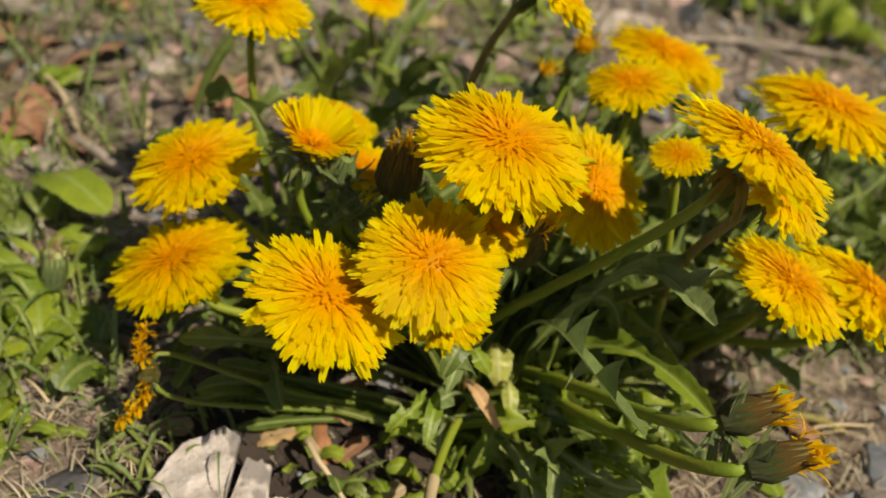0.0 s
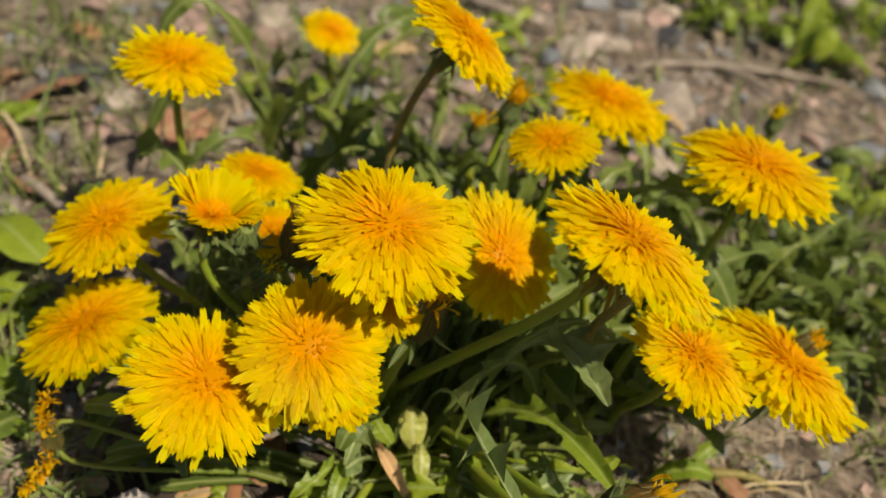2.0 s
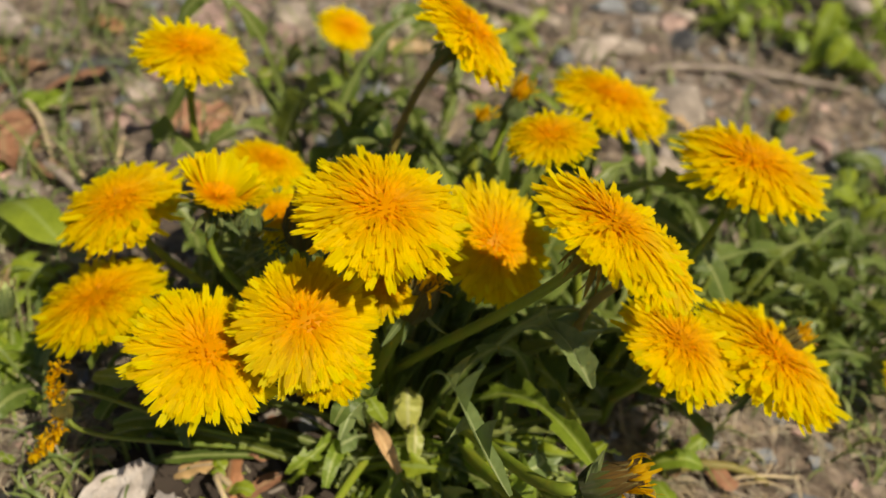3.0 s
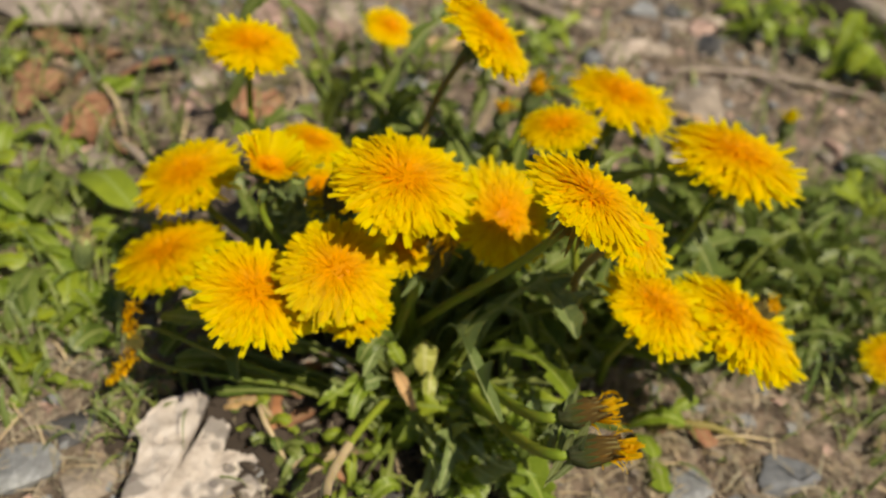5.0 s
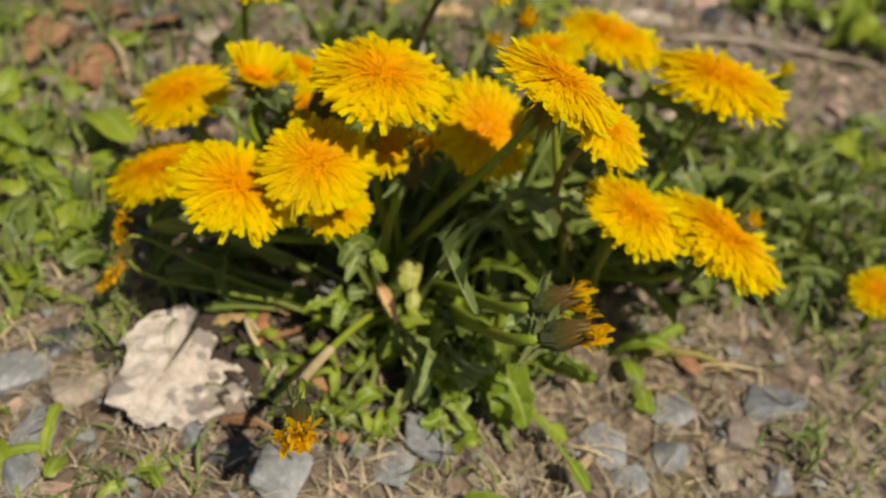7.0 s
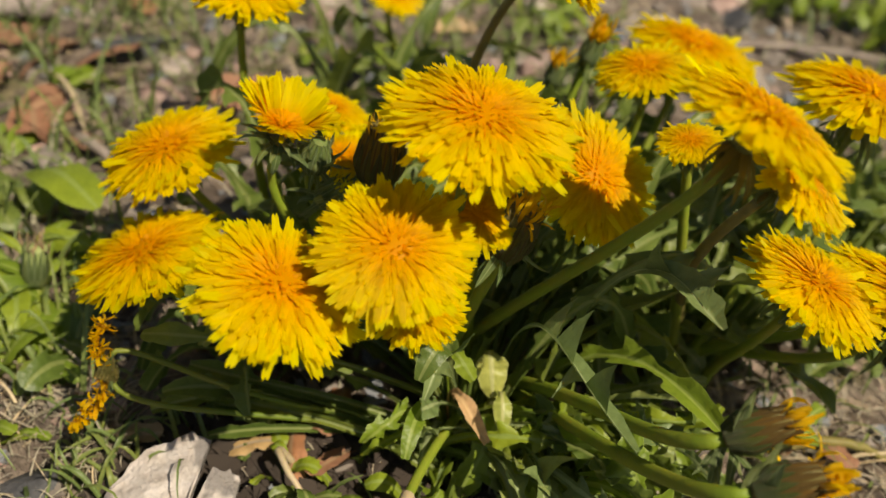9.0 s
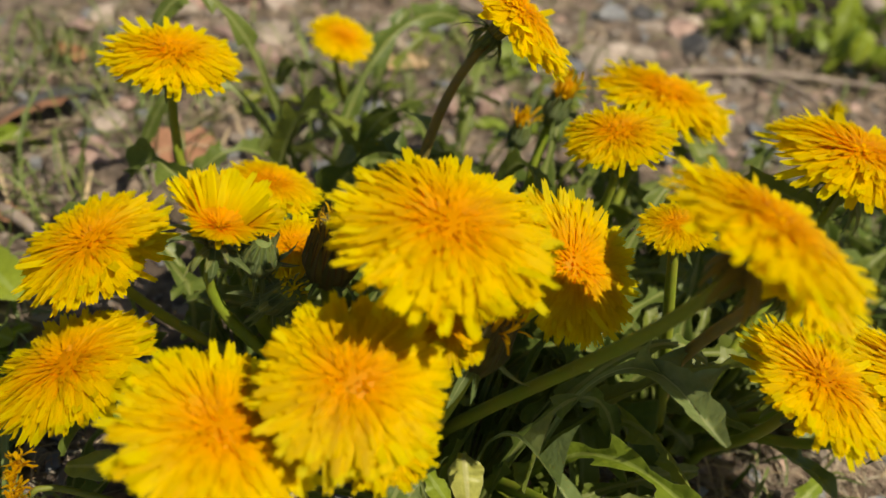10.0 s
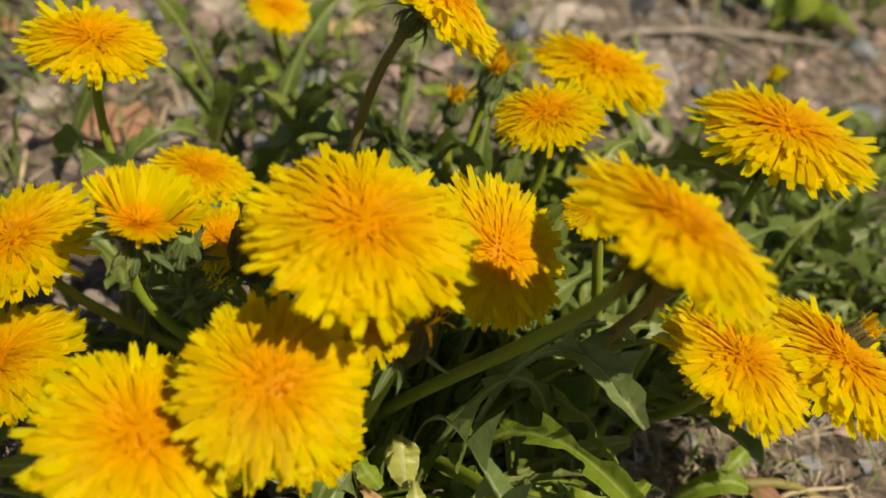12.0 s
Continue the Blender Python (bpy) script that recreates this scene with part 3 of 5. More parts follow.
for k, (label, c, nrm, r, root, bend) in enumerate(FLOWERS):
    single = root not in (CROWN, ROOT_R, ROOT_B)
    made = dandelion(label, c, nrm, r, near_root(root, k, 0.0 if single else 0.009), 100 + k, bend, STEM_RED if k in (15, 19) else STEM, shaggy=1.1 if k == 4 else 1.0, pull=0.13 if k == 4 else 0.3)
    if k == 4:
        stem_hairs(made, 500, 7)
dandelion("half-open yellow dandelion flower in a leafy green bud", (-0.0185, 0.199, 0.0955), (0.25, 0.0, 0.97), 0.0158, near_root(CROWN, 31), 131, (), STEM, True)


# ---- closed buds and withered heads ----
def closed_head(label, tip, way, size, base, seed, cup, tuft, tuft_len=0.55, tuft_wide=1.0, stem_mat=None, bend=(), category="flower bud", thin=1.0, pull=0.3, hang=0, string=0.0, leafy=0):
    """A closed head whose cup ends at tip and points along way, with a tuft of shut petals."""
    rng = np.random.default_rng(seed)
    t = thing("dandelion_bud" if cup in (CUP_CLOSED, CUP_CONE, CUP_BUD, CUP_SPENT) else "withered_dandelion", base, label, category, "closed and withered dandelion heads")
    back, way, tip = Vector(base), Vector(way).normalized(), Vector(tip)
    m = facing(tip - back, way) @ Matrix.Diagonal((size, size, size, 1))
    body = part("bud_cup", cup, t, "", m)
    low = m.to_3x3().inverted() @ Vector((0, 0, -1))
    burst = math.atan2(-low.x, low.y)
    for ring, mesh in enumerate(SCALES[cup.name]):
        for i in range(13):
            part("scale", mesh, body, "", Euler((0, 0, 2 * math.pi * (i + 0.5 * ring) / 13)).to_matrix().to_4x4())
    if tuft is not None:
        j = Joined()
        for i in range(90 if string else 46):
            a, ring = rng.uniform(0, 6.28), rng.random() ** 0.6
            e = radians(90 - 26 * ring * tuft_wide + rng.normal(0, 9))
            s = (CURL_SHAPES + CRUMPLED)[rng.integers(8)]
            m1 = petal_matrix(a, e, tuft_len * rng.uniform(0.55, 1.1), 0.26 * ring, 1.1)
            if string:
                m1 = pose(0.3 * math.sin(5 * i / 90), rng.normal(0, 0.14), string * i / 90) @ petal_matrix(a, rng.normal(0.4, 0.8), tuft_len * rng.uniform(0.4, 0.9), 0.05, 2.6)
            elif cup == CUP_FADED and i % 2 == 0:
                m1 = Matrix.Translation((0, 0, -rng.uniform(0.1, 0.55))) @ petal_matrix(burst + rng.normal(0, 0.3), radians(rng.normal(72, 9)), tuft_len * rng.uniform(0.6, 1.2), 0.23, 1.8)
            j.add(*transformed(s, m1))
        part("tuft", mesh_of("tuft", j.v, j.f, tuft, j.u), t, "shut dried petals", facing(tip - back, way) @ Matrix.Diagonal((size, size, size, 1)) @ pose(0, 0, -0.12))
    for i in range(hang):
        down = facing((rng.normal(0, 0.0012), rng.normal(0, 0.0012), 0), (rng.normal(0, 0.35), rng.normal(0, 0.35), 1.0 if i % 3 == 0 else -1.0)) @ pose(0, 0, 0, 90) @ Matrix.Diagonal((size, size, size, 1)) @ Matrix.Diagonal((0.9, rng.uniform(0.7, 1.1), 0.6, 1))
        part("bract", PALE_BRACT, body, "pale green bract hanging down", m.inverted() @ Matrix.Translation(tip - back - way * size * 0.85) @ down)
    for i in range(0 if hang else 7):
        a = 2 * math.pi * (i + rng.normal(0, 0.2)) / 7
        part("bract", BRACT_MESHES[rng.integers(4)], body, "", pose(0, 0, -0.85) @ petal_matrix(a, radians(rng.uniform(-50, 40)), rng.uniform(0.45, 0.75), 0.18))
    for i in range(leafy):
        a = 2 * math.pi * (i + rng.normal(0, 0.25)) / leafy
        part("bract", LONG_BRACTS[rng.integers(4)], body, "", pose(0, 0, rng.uniform(-0.85, -0.35)) @ petal_matrix(a, radians(rng.uniform(-45, 55)), rng.uniform(0.6, 1.05), 0.24))
    add_stem(t, base, bend, tip - way * size * 0.98, way, 0.0022 * thin, 0.0017 * thin, stem_mat or STEM, seed, pull)
    return t


closed_head("brown closed dandelion head standing between flowers", (0.0075, 0.204, 0.0975), (0.1, 0.0, 1), 0.0175, near_root(CROWN, 40), 40, CUP_CONE, WITHERED, 0.34, 0.5)
closed_head("closing dandelion head with brown petals under flowers", (0.0440, 0.181, 0.0925), (0.25, 0.05, 0.9), 0.0150, near_root(CROWN, 41), 41, CUP_WITHER, WITHERED, 0.62, 1.7, leafy=5)
closed_head("green unopened dandelion bud with curled bracts", (-0.0085, 0.199, 0.094), (0.2, -0.2, 0.9), 0.0115, near_root(CROWN, 42), 42, CUP_BUD, None, leafy=13)
closed_head("green unopened dandelion bud low in the clump", (-0.002, 0.196, 0.083), (0.5, -0.3, 0.7), 0.011, near_root(CROWN, 43), 43, CUP_CLOSED, PETAL, 0.35, leafy=11)
closed_head("withered orange dandelion head hanging above soil", (-0.0575, 0.1655, 0.0395), (-0.25, 0.3, 0.75), 0.0060, near_root(ROOT, 44), 44, CUP_WITHER, WITHERED, 0.75, 1.5, STEM_OLIVE, thin=0.45, bend=((0.015, 0.182, 0.012), (-0.02, 0.176, 0.016)), pull=0.1, string=2.0)
closed_head("withered orange dandelion head close to the soil", (-0.058, 0.1625, 0.0365), (-0.22, -0.5, -0.7), 0.0060, near_root(ROOT, 45), 45, CUP_WITHER, WITHERED, 0.75, 1.5, STEM_OLIVE, thin=0.45, bend=((0.015, 0.178, 0.01), (-0.02, 0.17, 0.012)), pull=0.1, string=2.4)
closed_head("faded dandelion head with brown-yellow petals", (0.0995, 0.1330, 0.0825), (0.83, 0.1, 0.45), 0.0138, on_ground(0.046, 0.208, -0.002), 46, CUP_FADED, WITHERED, 0.55, 1.8, STEM, ((0.056, 0.192, 0.026), (0.074, 0.166, 0.048)), thin=1.0, hang=9, pull=0.13)
closed_head("faded dandelion head with a drooping yellow tuft", (0.1035, 0.1212, 0.0800), (0.83, 0.1, 0.34), 0.0138, on_ground(0.049, 0.205, -0.002), 47, CUP_FADED, WITHERED, 0.6, 1.8, STEM, ((0.058, 0.188, 0.02), (0.076, 0.158, 0.040)), thin=1.0, hang=11, pull=0.13)
nodding = closed_head("nodding faded dandelion head with ragged yellow petals", (0.0295, 0.0865, 0.0545), (0.15, -0.75, -0.15), 0.0100, near_root(ROOT, 48), 48, CUP_FADED, WITHERED, 0.62, 3.2, STEM, ((0.039, 0.172, 0.032), (0.016, 0.146, 0.024), (0.019, 0.116, 0.024)), thin=0.7, hang=14, pull=0.12, leafy=8, string=0.4)
stalk_verts = [v.co for v in next(o for o in nodding.children if o.name.startswith("stem")).data.vertices]
skin = []
for ring in range(11, 19):
    around = stalk_verts[ring * 10:ring * 10 + 10]
    middle = sum(around, Vector()) / 10
    skin += [middle + (v - middle) * (1.3 + 0.12 * math.sin(3 * ring + q)) for q, v in enumerate(around)]
part("dry_skin", mesh_of("dry_skin", skin, [(10 * i + q, 10 * i + (q + 1) % 10, 10 * i + 10 + (q + 1) % 10, 10 * i + 10 + q) for i in range(7) for q in range(10)], STEM_DRY, [(0.3, 0.3)] * len(skin)), nodding, "pale dry broken skin of the stalk")
closed_head("small orange closed dandelion head at the back", (0.0712, 0.294, 0.092), (0.2, 0.0, 0.9), 0.011, near_root(ROOT_B, 49), 49, CUP_CLOSED, WITHERED, 0.9)
closed_head("small orange closed dandelion head among leaves", (0.059, 0.287, 0.084), (0.1, -0.1, 0.9), 0.0095, near_root(ROOT_B, 50), 50, CUP_CLOSED, WITHERED, 0.8)
closed_head("closing dandelion head with brown-tipped petals", (0.1625, 0.200, 0.0745), (0.5, 0.0, 0.7), 0.0105, near_root(ROOT_R, 51), 51, CUP_WITHER, WITHERED, 0.5)
closed_head("pale green spent dandelion head with a tan tip", (-0.107, 0.228, 0.022), (0.15, 0.1, 0.95), 0.0145, on_ground(-0.105, 0.222), 53, CUP_SPENT, LEAF_TAN, 0.4, hang=5)
closed_head("tiny yellow dandelion bud on far soil", (0.216, 0.39, 0.05), (0.0, 0.0, 1), 0.011, on_ground(0.218, 0.392), 52, CUP_CLOSED, PETAL, 0.8)


# ---- leaves ----
def leaf_shape(ctrl, width, lobes, seed, fold=0.35, roll=0.0, up=(0, 0, 1), curl=0.25, n=52, depth=0.86, stalk=0.3, twist=0.0, crumple=0.12):
    """A toothed leaf along a Bezier curve: lobes point back to the base, a broad tip ends it."""
    rng = np.random.default_rng(seed)
    s = np.linspace(0, 1, n)
    pts = bezier(ctrl, s)
    t, side, nup = frames_along(pts, up)
    if roll or twist:
        c, d = np.cos(roll + twist * s)[:, None], np.sin(roll + twist * s)[:, None]
        side, nup = c * side + d * nup, c * nup - d * side
    env = np.clip((s + 0.03) ** 0.75 * (1 - s + 0.002) ** 0.42 / 0.52, 0.03, None)
    grow = np.clip((s - stalk * 0.6) / (stalk * 0.4 + 1e-6), 0, 1) if stalk else np.ones(n)
    env = env * (0.1 + 0.9 * grow * grow * (3 - 2 * grow))
    sides = []
    for q in (-1, 1):
        ph = s * lobes + rng.uniform(0, 0.3) + 0.15 * np.sin(s * 9 + rng.uniform(0, 6))
        fr = ph - np.floor(ph)
        saw = np.where(fr < 0.2, fr / 0.2, np.maximum(0.0, 1 - (fr - 0.2) / 0.45) ** 0.8)
        keep = 1 - depth * (1 - saw) * np.clip((0.88 - s) / 0.1, 0.12, 1)
        if lobes == 0:
            keep = np.ones(n)
        w = width * 0.5 * env * keep * (1 + (0.06 if lobes else 0.015) * rng.normal(size=n))
        w = np.maximum(w, 0.0012)
        sides.append((w, saw * 0.65 * np.clip((0.95 - s) / 0.2, 0, 1) * (lobes > 0)))
    ruff = rng.normal(0, crumple, (2, n))
    ruff = (ruff + np.roll(ruff, 1, 1) + np.roll(ruff, 2, 1)) / 1.8
    verts, uvs, faces = [], [], []
    for i in range(n):
        for k, a in enumerate((-1.0, -0.45, -0.04, 0.04, 0.45, 1.0)):
            w, back = sides[0 if a < 0 else 1]
            h = fold * abs(a) * w[i] - curl * w[i] * a * a + (ruff[0 if a < 0 else 1][i] * w[i] * abs(a) if abs(a) > 0.1 else 0.0)
            if abs(a) < 0.1:
                p = pts[i] + side[i] * math.copysign(0.0007 * (1 - 0.7 * s[i]), a)
            else:
                p = pts[i] + side[i] * a * w[i] - t[i] * back[i] * w[i] * a * a + nup[i] * h
            verts.append(p)
            uvs.append((0.5 + 0.5 * a if abs(a) > 0.1 else 0.5 + 0.2 * a, s[i]))
    for i in range(n - 1):
        for k in range(5):
            a = i * 6 + k
            faces.append((a, a + 1, a + 7, a + 6))
    return verts, faces, uvs


def horned_leaf(ctrl, width, horns, seed, up=(0, 0, 1), n=30):
    """A narrow folded leaf whose few long horn-like lobes end at given points; horns: (place along the rib, tip, half span)."""
    rng = np.random.default_rng(seed)
    line = np.linspace(0, 1, n)
    pts = bezier(ctrl, line)
    t, side, nup = frames_along(pts, up)
    verts, faces, uvs = [], [], []
    for i, q in enumerate(line):
        w = width * 0.5 * (0.22 + 0.78 * min(1, max(0, q - 0.4) * 3.3)) * min(1.0, (1.02 - q) * 7) ** 0.6 * (1 + 0.08 * rng.normal())
        for a in (-1, -0.3, 0, 0.3, 1):
            verts.append(pts[i] + side[i] * a * w + nup[i] * w * (0.7 * abs(a) - 0.1))
            uvs.append((0.5 + 0.45 * a, q))
    for i in range(n - 1):
        for k in range(4):
            a = i * 5 + k
            faces.append((a, a + 1, a + 6, a + 5))
    for at, tip, span in horns:
        o, rows, tip = len(verts), 8, np.array(tip)
        lo, mid, hi = (bezier(ctrl, np.array([min(1, max(0, at + e))]))[0] for e in (-span, 0, span))
        for i in range(rows):
            v = i / (rows - 1)
            c = mid + (tip - mid) * v - t[int(at * (n - 1))] * 0.18 * np.linalg.norm(tip - mid) * math.sin(math.pi * v) * 0.5
            shrink = (1 - v) ** 1.35 + 0.03
            for a in (-1, -0.5, 0, 0.5, 1):
                edge = (hi - mid) * a if a > 0 else (mid - lo) * a
                verts.append(c + edge * shrink + nup[int(at * (n - 1))] * (0.0012 * v * (1 - v) * 4 * (abs(a) - 0.4) + 0.0002 * rng.normal()))
                uvs.append((0.62 + 0.33 * abs(a), at))
        for i in range(rows - 1):
            for k in range(4):
                a = o + i * 5 + k
                faces.append((a, a + 1, a + 6, a + 5))
    return verts, faces, uvs


def rel(ctrl, base):
    return [np.array(c) - np.array(base) for c in ctrl]


def hits_flower(verts, base):
    """Whether a leaf would poke through or over an open head."""
    v = np.asarray(verts) + np.asarray(base)
    for _, c, n, r, _, _ in FLOWERS:
        n = np.array(n) / np.linalg.norm(n)
        d = v - np.array(c)
        h = d @ n
        flat = np.linalg.norm(d - h[:, None] * n, axis=1)
        if ((h > -0.003) & (h < 0.03) & (flat < r * 0.95)).any():
            return True
    return False


def rosette(name, label, root, leaves, mat, group="", curled=()):
    """A plant whose leaves are parts; leaves: (control points, width, lobes, seed, material, options)."""
    base = on_ground(*root)
    t = thing(name, base, label, "plant", group)
    for ctrl, width, lobes, seed, m, opts in leaves:
        v, f, u = leaf_shape(rel(ctrl, base), width, lobes, seed, **opts)
        if hits_flower(v, base):
            continue
        part("leaf", mesh_of("leaf", v, f, m or mat, u), t)
    for ctrl, width, horns, seed, up in curled:
        v, f, u = horned_leaf(rel(ctrl, base), width, [(at, np.array(tip) - base, span) for at, tip, span in horns], seed, up)
        part("leaf", mesh_of("leaf", v, f, LEAF_PALE, u), t, "folded grey-green leaf with long horn-like lobes")
    return t


def spray(root, count, seed, lo, hi, height, spread=(0, 2 * math.pi), wide=0.015, lobes=(4, 6)):
    """Leaves that arch out of a root all round."""
    rng = np.random.default_rng(seed)
    made = []
    for i in range(count):
        a = spread[0] + (spread[1] - spread[0]) * (i + rng.uniform(-0.4, 0.4)) / count
        length = rng.uniform(lo, hi)
        h = height * rng.uniform(0.35, 1.15)
        if math.sin(a) < -0.2:
            h, length = h * 0.6, length * 0.85
        d = np.array((math.cos(a), math.sin(a), 0))
        q = np.array((-d[1], d[0], 0)) * rng.normal(0, 0.12) * length
        p0 = np.array(on_ground(*root)) + d * 0.004
        tipz = max(0.004, h * rng.uniform(0.1, 1.1))
        end = p0 + d * length
        if end[0] > 0.106 and end[1] < 0.213 + 0.3 * (end[0] - 0.118):
            continue
        ctrl = [p0, p0 + d * length * 0.3 + (0, 0, h * 0.9), p0 + d * length * 0.72 + q + (0, 0, h * 1.15), p0 + d * length + q * 2 + (0, 0, tipz)]
        made.append((ctrl, wide * rng.uniform(0.75, 1.25), int(rng.integers(lobes[0], lobes[1] + 1)), seed * 50 + i, None, dict(roll=rng.normal(0, 1.0), fold=rng.uniform(0.2, 1.3), curl=rng.uniform(0, 0.6), depth=rng.uniform(0.78, 0.92), twist=rng.normal(0, 0.8), crumple=0.2)))
    return made


front = [
    ([(0.052, 0.19, 0.01), (0.07, 0.2, 0.04), (0.083, 0.187, 0.054), (0.101, 0.157, 0.05)], 0.010, 5, 11, LEAF_LIGHT, dict(roll=-0.5, fold=0.9, depth=0.7)),
    ([(0.044, 0.2, 0.008), (0.0425, 0.197, 0.042), (0.0435, 0.187, 0.041), (0.0460, 0.1815, 0.027)], 0.0105, 0, 13, LEAF_YELLOW, dict(up=(0, -0.7, 0.7), stalk=0.75, fold=0.25, curl=0.1)),
    ([(0.046, 0.192, 0.008), (0.0475, 0.184, 0.036), (0.048, 0.1755, 0.036), (0.0490, 0.1700, 0.025)], 0.0060, 0, 24, LEAF_YELLOW, dict(up=(0, -0.7, 0.7), stalk=0.75, curl=0.1)),
    ([(0.036, 0.188, 0.008), (0.032, 0.180, 0.038), (0.0355, 0.1725, 0.0365), (0.0445, 0.1650, 0.0265)], 0.0050, 0, 23, LEAF_SALMON, dict(roll=0.4, fold=0.8, stalk=0.7, up=(0, -0.7, 0.7))),
    ([(0.060, 0.176, 0.01), (0.074, 0.157, 0.05), (0.0845, 0.150, 0.043), (0.092, 0.1465, 0.008)], 0.024, 4, 15, LEAF_LIGHT, dict(roll=-0.2, up=(0.2, -0.7, 0.7), crumple=0.2, stalk=0.2)),
    ([(0.062, 0.17, 0.008), (0.078, 0.152, 0.036), (0.090, 0.147, 0.03), (0.097, 0.144, 0.008)], 0.014, 4, 26, LEAF_LIGHT, dict(roll=0.3, up=(0.2, -0.7, 0.7), crumple=0.25, stalk=0.2)),
    ([(0.075, 0.165, 0.008), (0.098, 0.152, 0.012), (0.107, 0.139, 0.012), (0.121, 0.124, 0.005)], 0.0125, 1, 16, LEAF_LIGHT, dict(roll=0.3)),
    ([(0.07, 0.165, 0.008), (0.092, 0.15, 0.012), (0.102, 0.148, 0.012), (0.112, 0.143, 0.006)], 0.010, 1, 25, LEAF_LIGHT, dict(roll=0.1)),
    ([(0.044, 0.178, 0.008), (0.05, 0.16, 0.03), (0.056, 0.150, 0.026), (0.058, 0.143, 0.010)], 0.012, 4, 17, LEAF_PALE, dict(roll=0.4, fold=0.9)),
    ([(0.036, 0.185, 0.01), (0.032, 0.175, 0.06), (0.0285, 0.1625, 0.069), (0.0240, 0.158, 0.0545)], 0.0075, 0, 18, None, dict(up=(0, -0.6, 0.8), stalk=0.4)),
    ([(0.048, 0.186, 0.008), (0.0505, 0.180, 0.032), (0.0475, 0.1706, 0.0255), (0.0392, 0.1635, 0.004)], 0.0125, 2, 61, LEAF_LIGHT, dict(up=(0.1, -0.7, 0.7), stalk=0.3, depth=0.5, fold=0.3, curl=0.1)),
    ([(0.062, 0.192, 0.008), (0.066, 0.186, 0.026), (0.0666, 0.177, 0.019), (0.0682, 0.1672, 0.004)], 0.0085, 3, 62, LEAF_PALE, dict(up=(0.2, -0.7, 0.7), stalk=0.3, depth=0.7)),
    ([(0.036, 0.188, 0.010), (0.030, 0.176, 0.056), (0.0302, 0.1668, 0.0610), (0.0382, 0.1658, 0.0490)], 0.0070, 1, 63, LEAF_LIGHT, dict(up=(0.1, -0.7, 0.7), stalk=0.4, depth=0.5)),
    ([(0.034, 0.186, 0.008), (0.026, 0.175, 0.036), (0.024, 0.1635, 0.036), (0.0231, 0.1560, 0.027)], 0.0055, 0, 64, LEAF_LIGHT, dict(up=(0.1, -0.7, 0.7), stalk=0.5)),
    ([(0.04, 0.19, 0.01), (0.0, 0.18, 0.04), (-0.025, 0.17, 0.05), (-0.05, 0.172, 0.045)], 0.012, 2, 21, None, dict(roll=0.2)),
] + [
    ([(0.034, 0.186 - 0.002 * k, 0.006), (0.012, 0.176 + 0.003 * (k % 3), 0.012 + 0.004 * (k % 4)), (-0.018 - 0.002 * k, 0.174 + 0.004 * (k % 5), 0.014 + 0.003 * (k % 3)), (-0.034 - 0.004 * (k % 5), 0.171 + 0.006 * (k % 4), 0.008 + 0.008 * (k % 3))], 0.0055 + 0.0015 * (k % 3), 4, 140 + k, LEAF, dict(roll=0.7 * (-1) ** k, fold=1.0, stalk=0.72, depth=0.85))
    for k in range(11)
]
CURLED = [
    ([(0.046, 0.195, 0.008), (0.048, 0.192, 0.066), (0.0545, 0.171, 0.070), (0.0605, 0.156, 0.064), (0.0716, 0.1324, 0.0677)], 0.0056, [(0.50, (0.0612, 0.1765, 0.0722), 0.055), (0.62, (0.0637, 0.1685, 0.0751), 0.06), (0.82, (0.0668, 0.1483, 0.0774), 0.055), (0.72, (0.0555, 0.1515, 0.061), 0.035)], 1, (0.5, -0.5, 0.6)),
    ([(0.06, 0.192, 0.008), (0.066, 0.2, 0.075), (0.083, 0.184, 0.09), (0.09, 0.183, 0.072), (0.0912, 0.159, 0.082)], 0.0075, [(0.62, (0.0935, 0.19, 0.0825), 0.09), (0.78, (0.0962, 0.1792, 0.0855), 0.1), (0.55, (0.079, 0.183, 0.088), 0.07)], 2, (0.0, -0.6, 0.8)),
    ([(0.04, 0.186, 0.008), (0.03, 0.176, 0.05), (0.03, 0.166, 0.064), (0.026, 0.158, 0.048)], 0.004, [(0.55, (0.036, 0.165, 0.066), 0.09), (0.75, (0.033, 0.157, 0.056), 0.09)], 3, (0.2, -0.6, 0.8)),
    ([(0.05, 0.184, 0.008), (0.058, 0.165, 0.03), (0.062, 0.15, 0.036), (0.058, 0.138, 0.02)], 0.004, [(0.55, (0.066, 0.152, 0.04), 0.1), (0.75, (0.066, 0.144, 0.03), 0.09), (0.6, (0.052, 0.15, 0.034), 0.08)], 4, (0.0, -0.5, 0.85)),
]


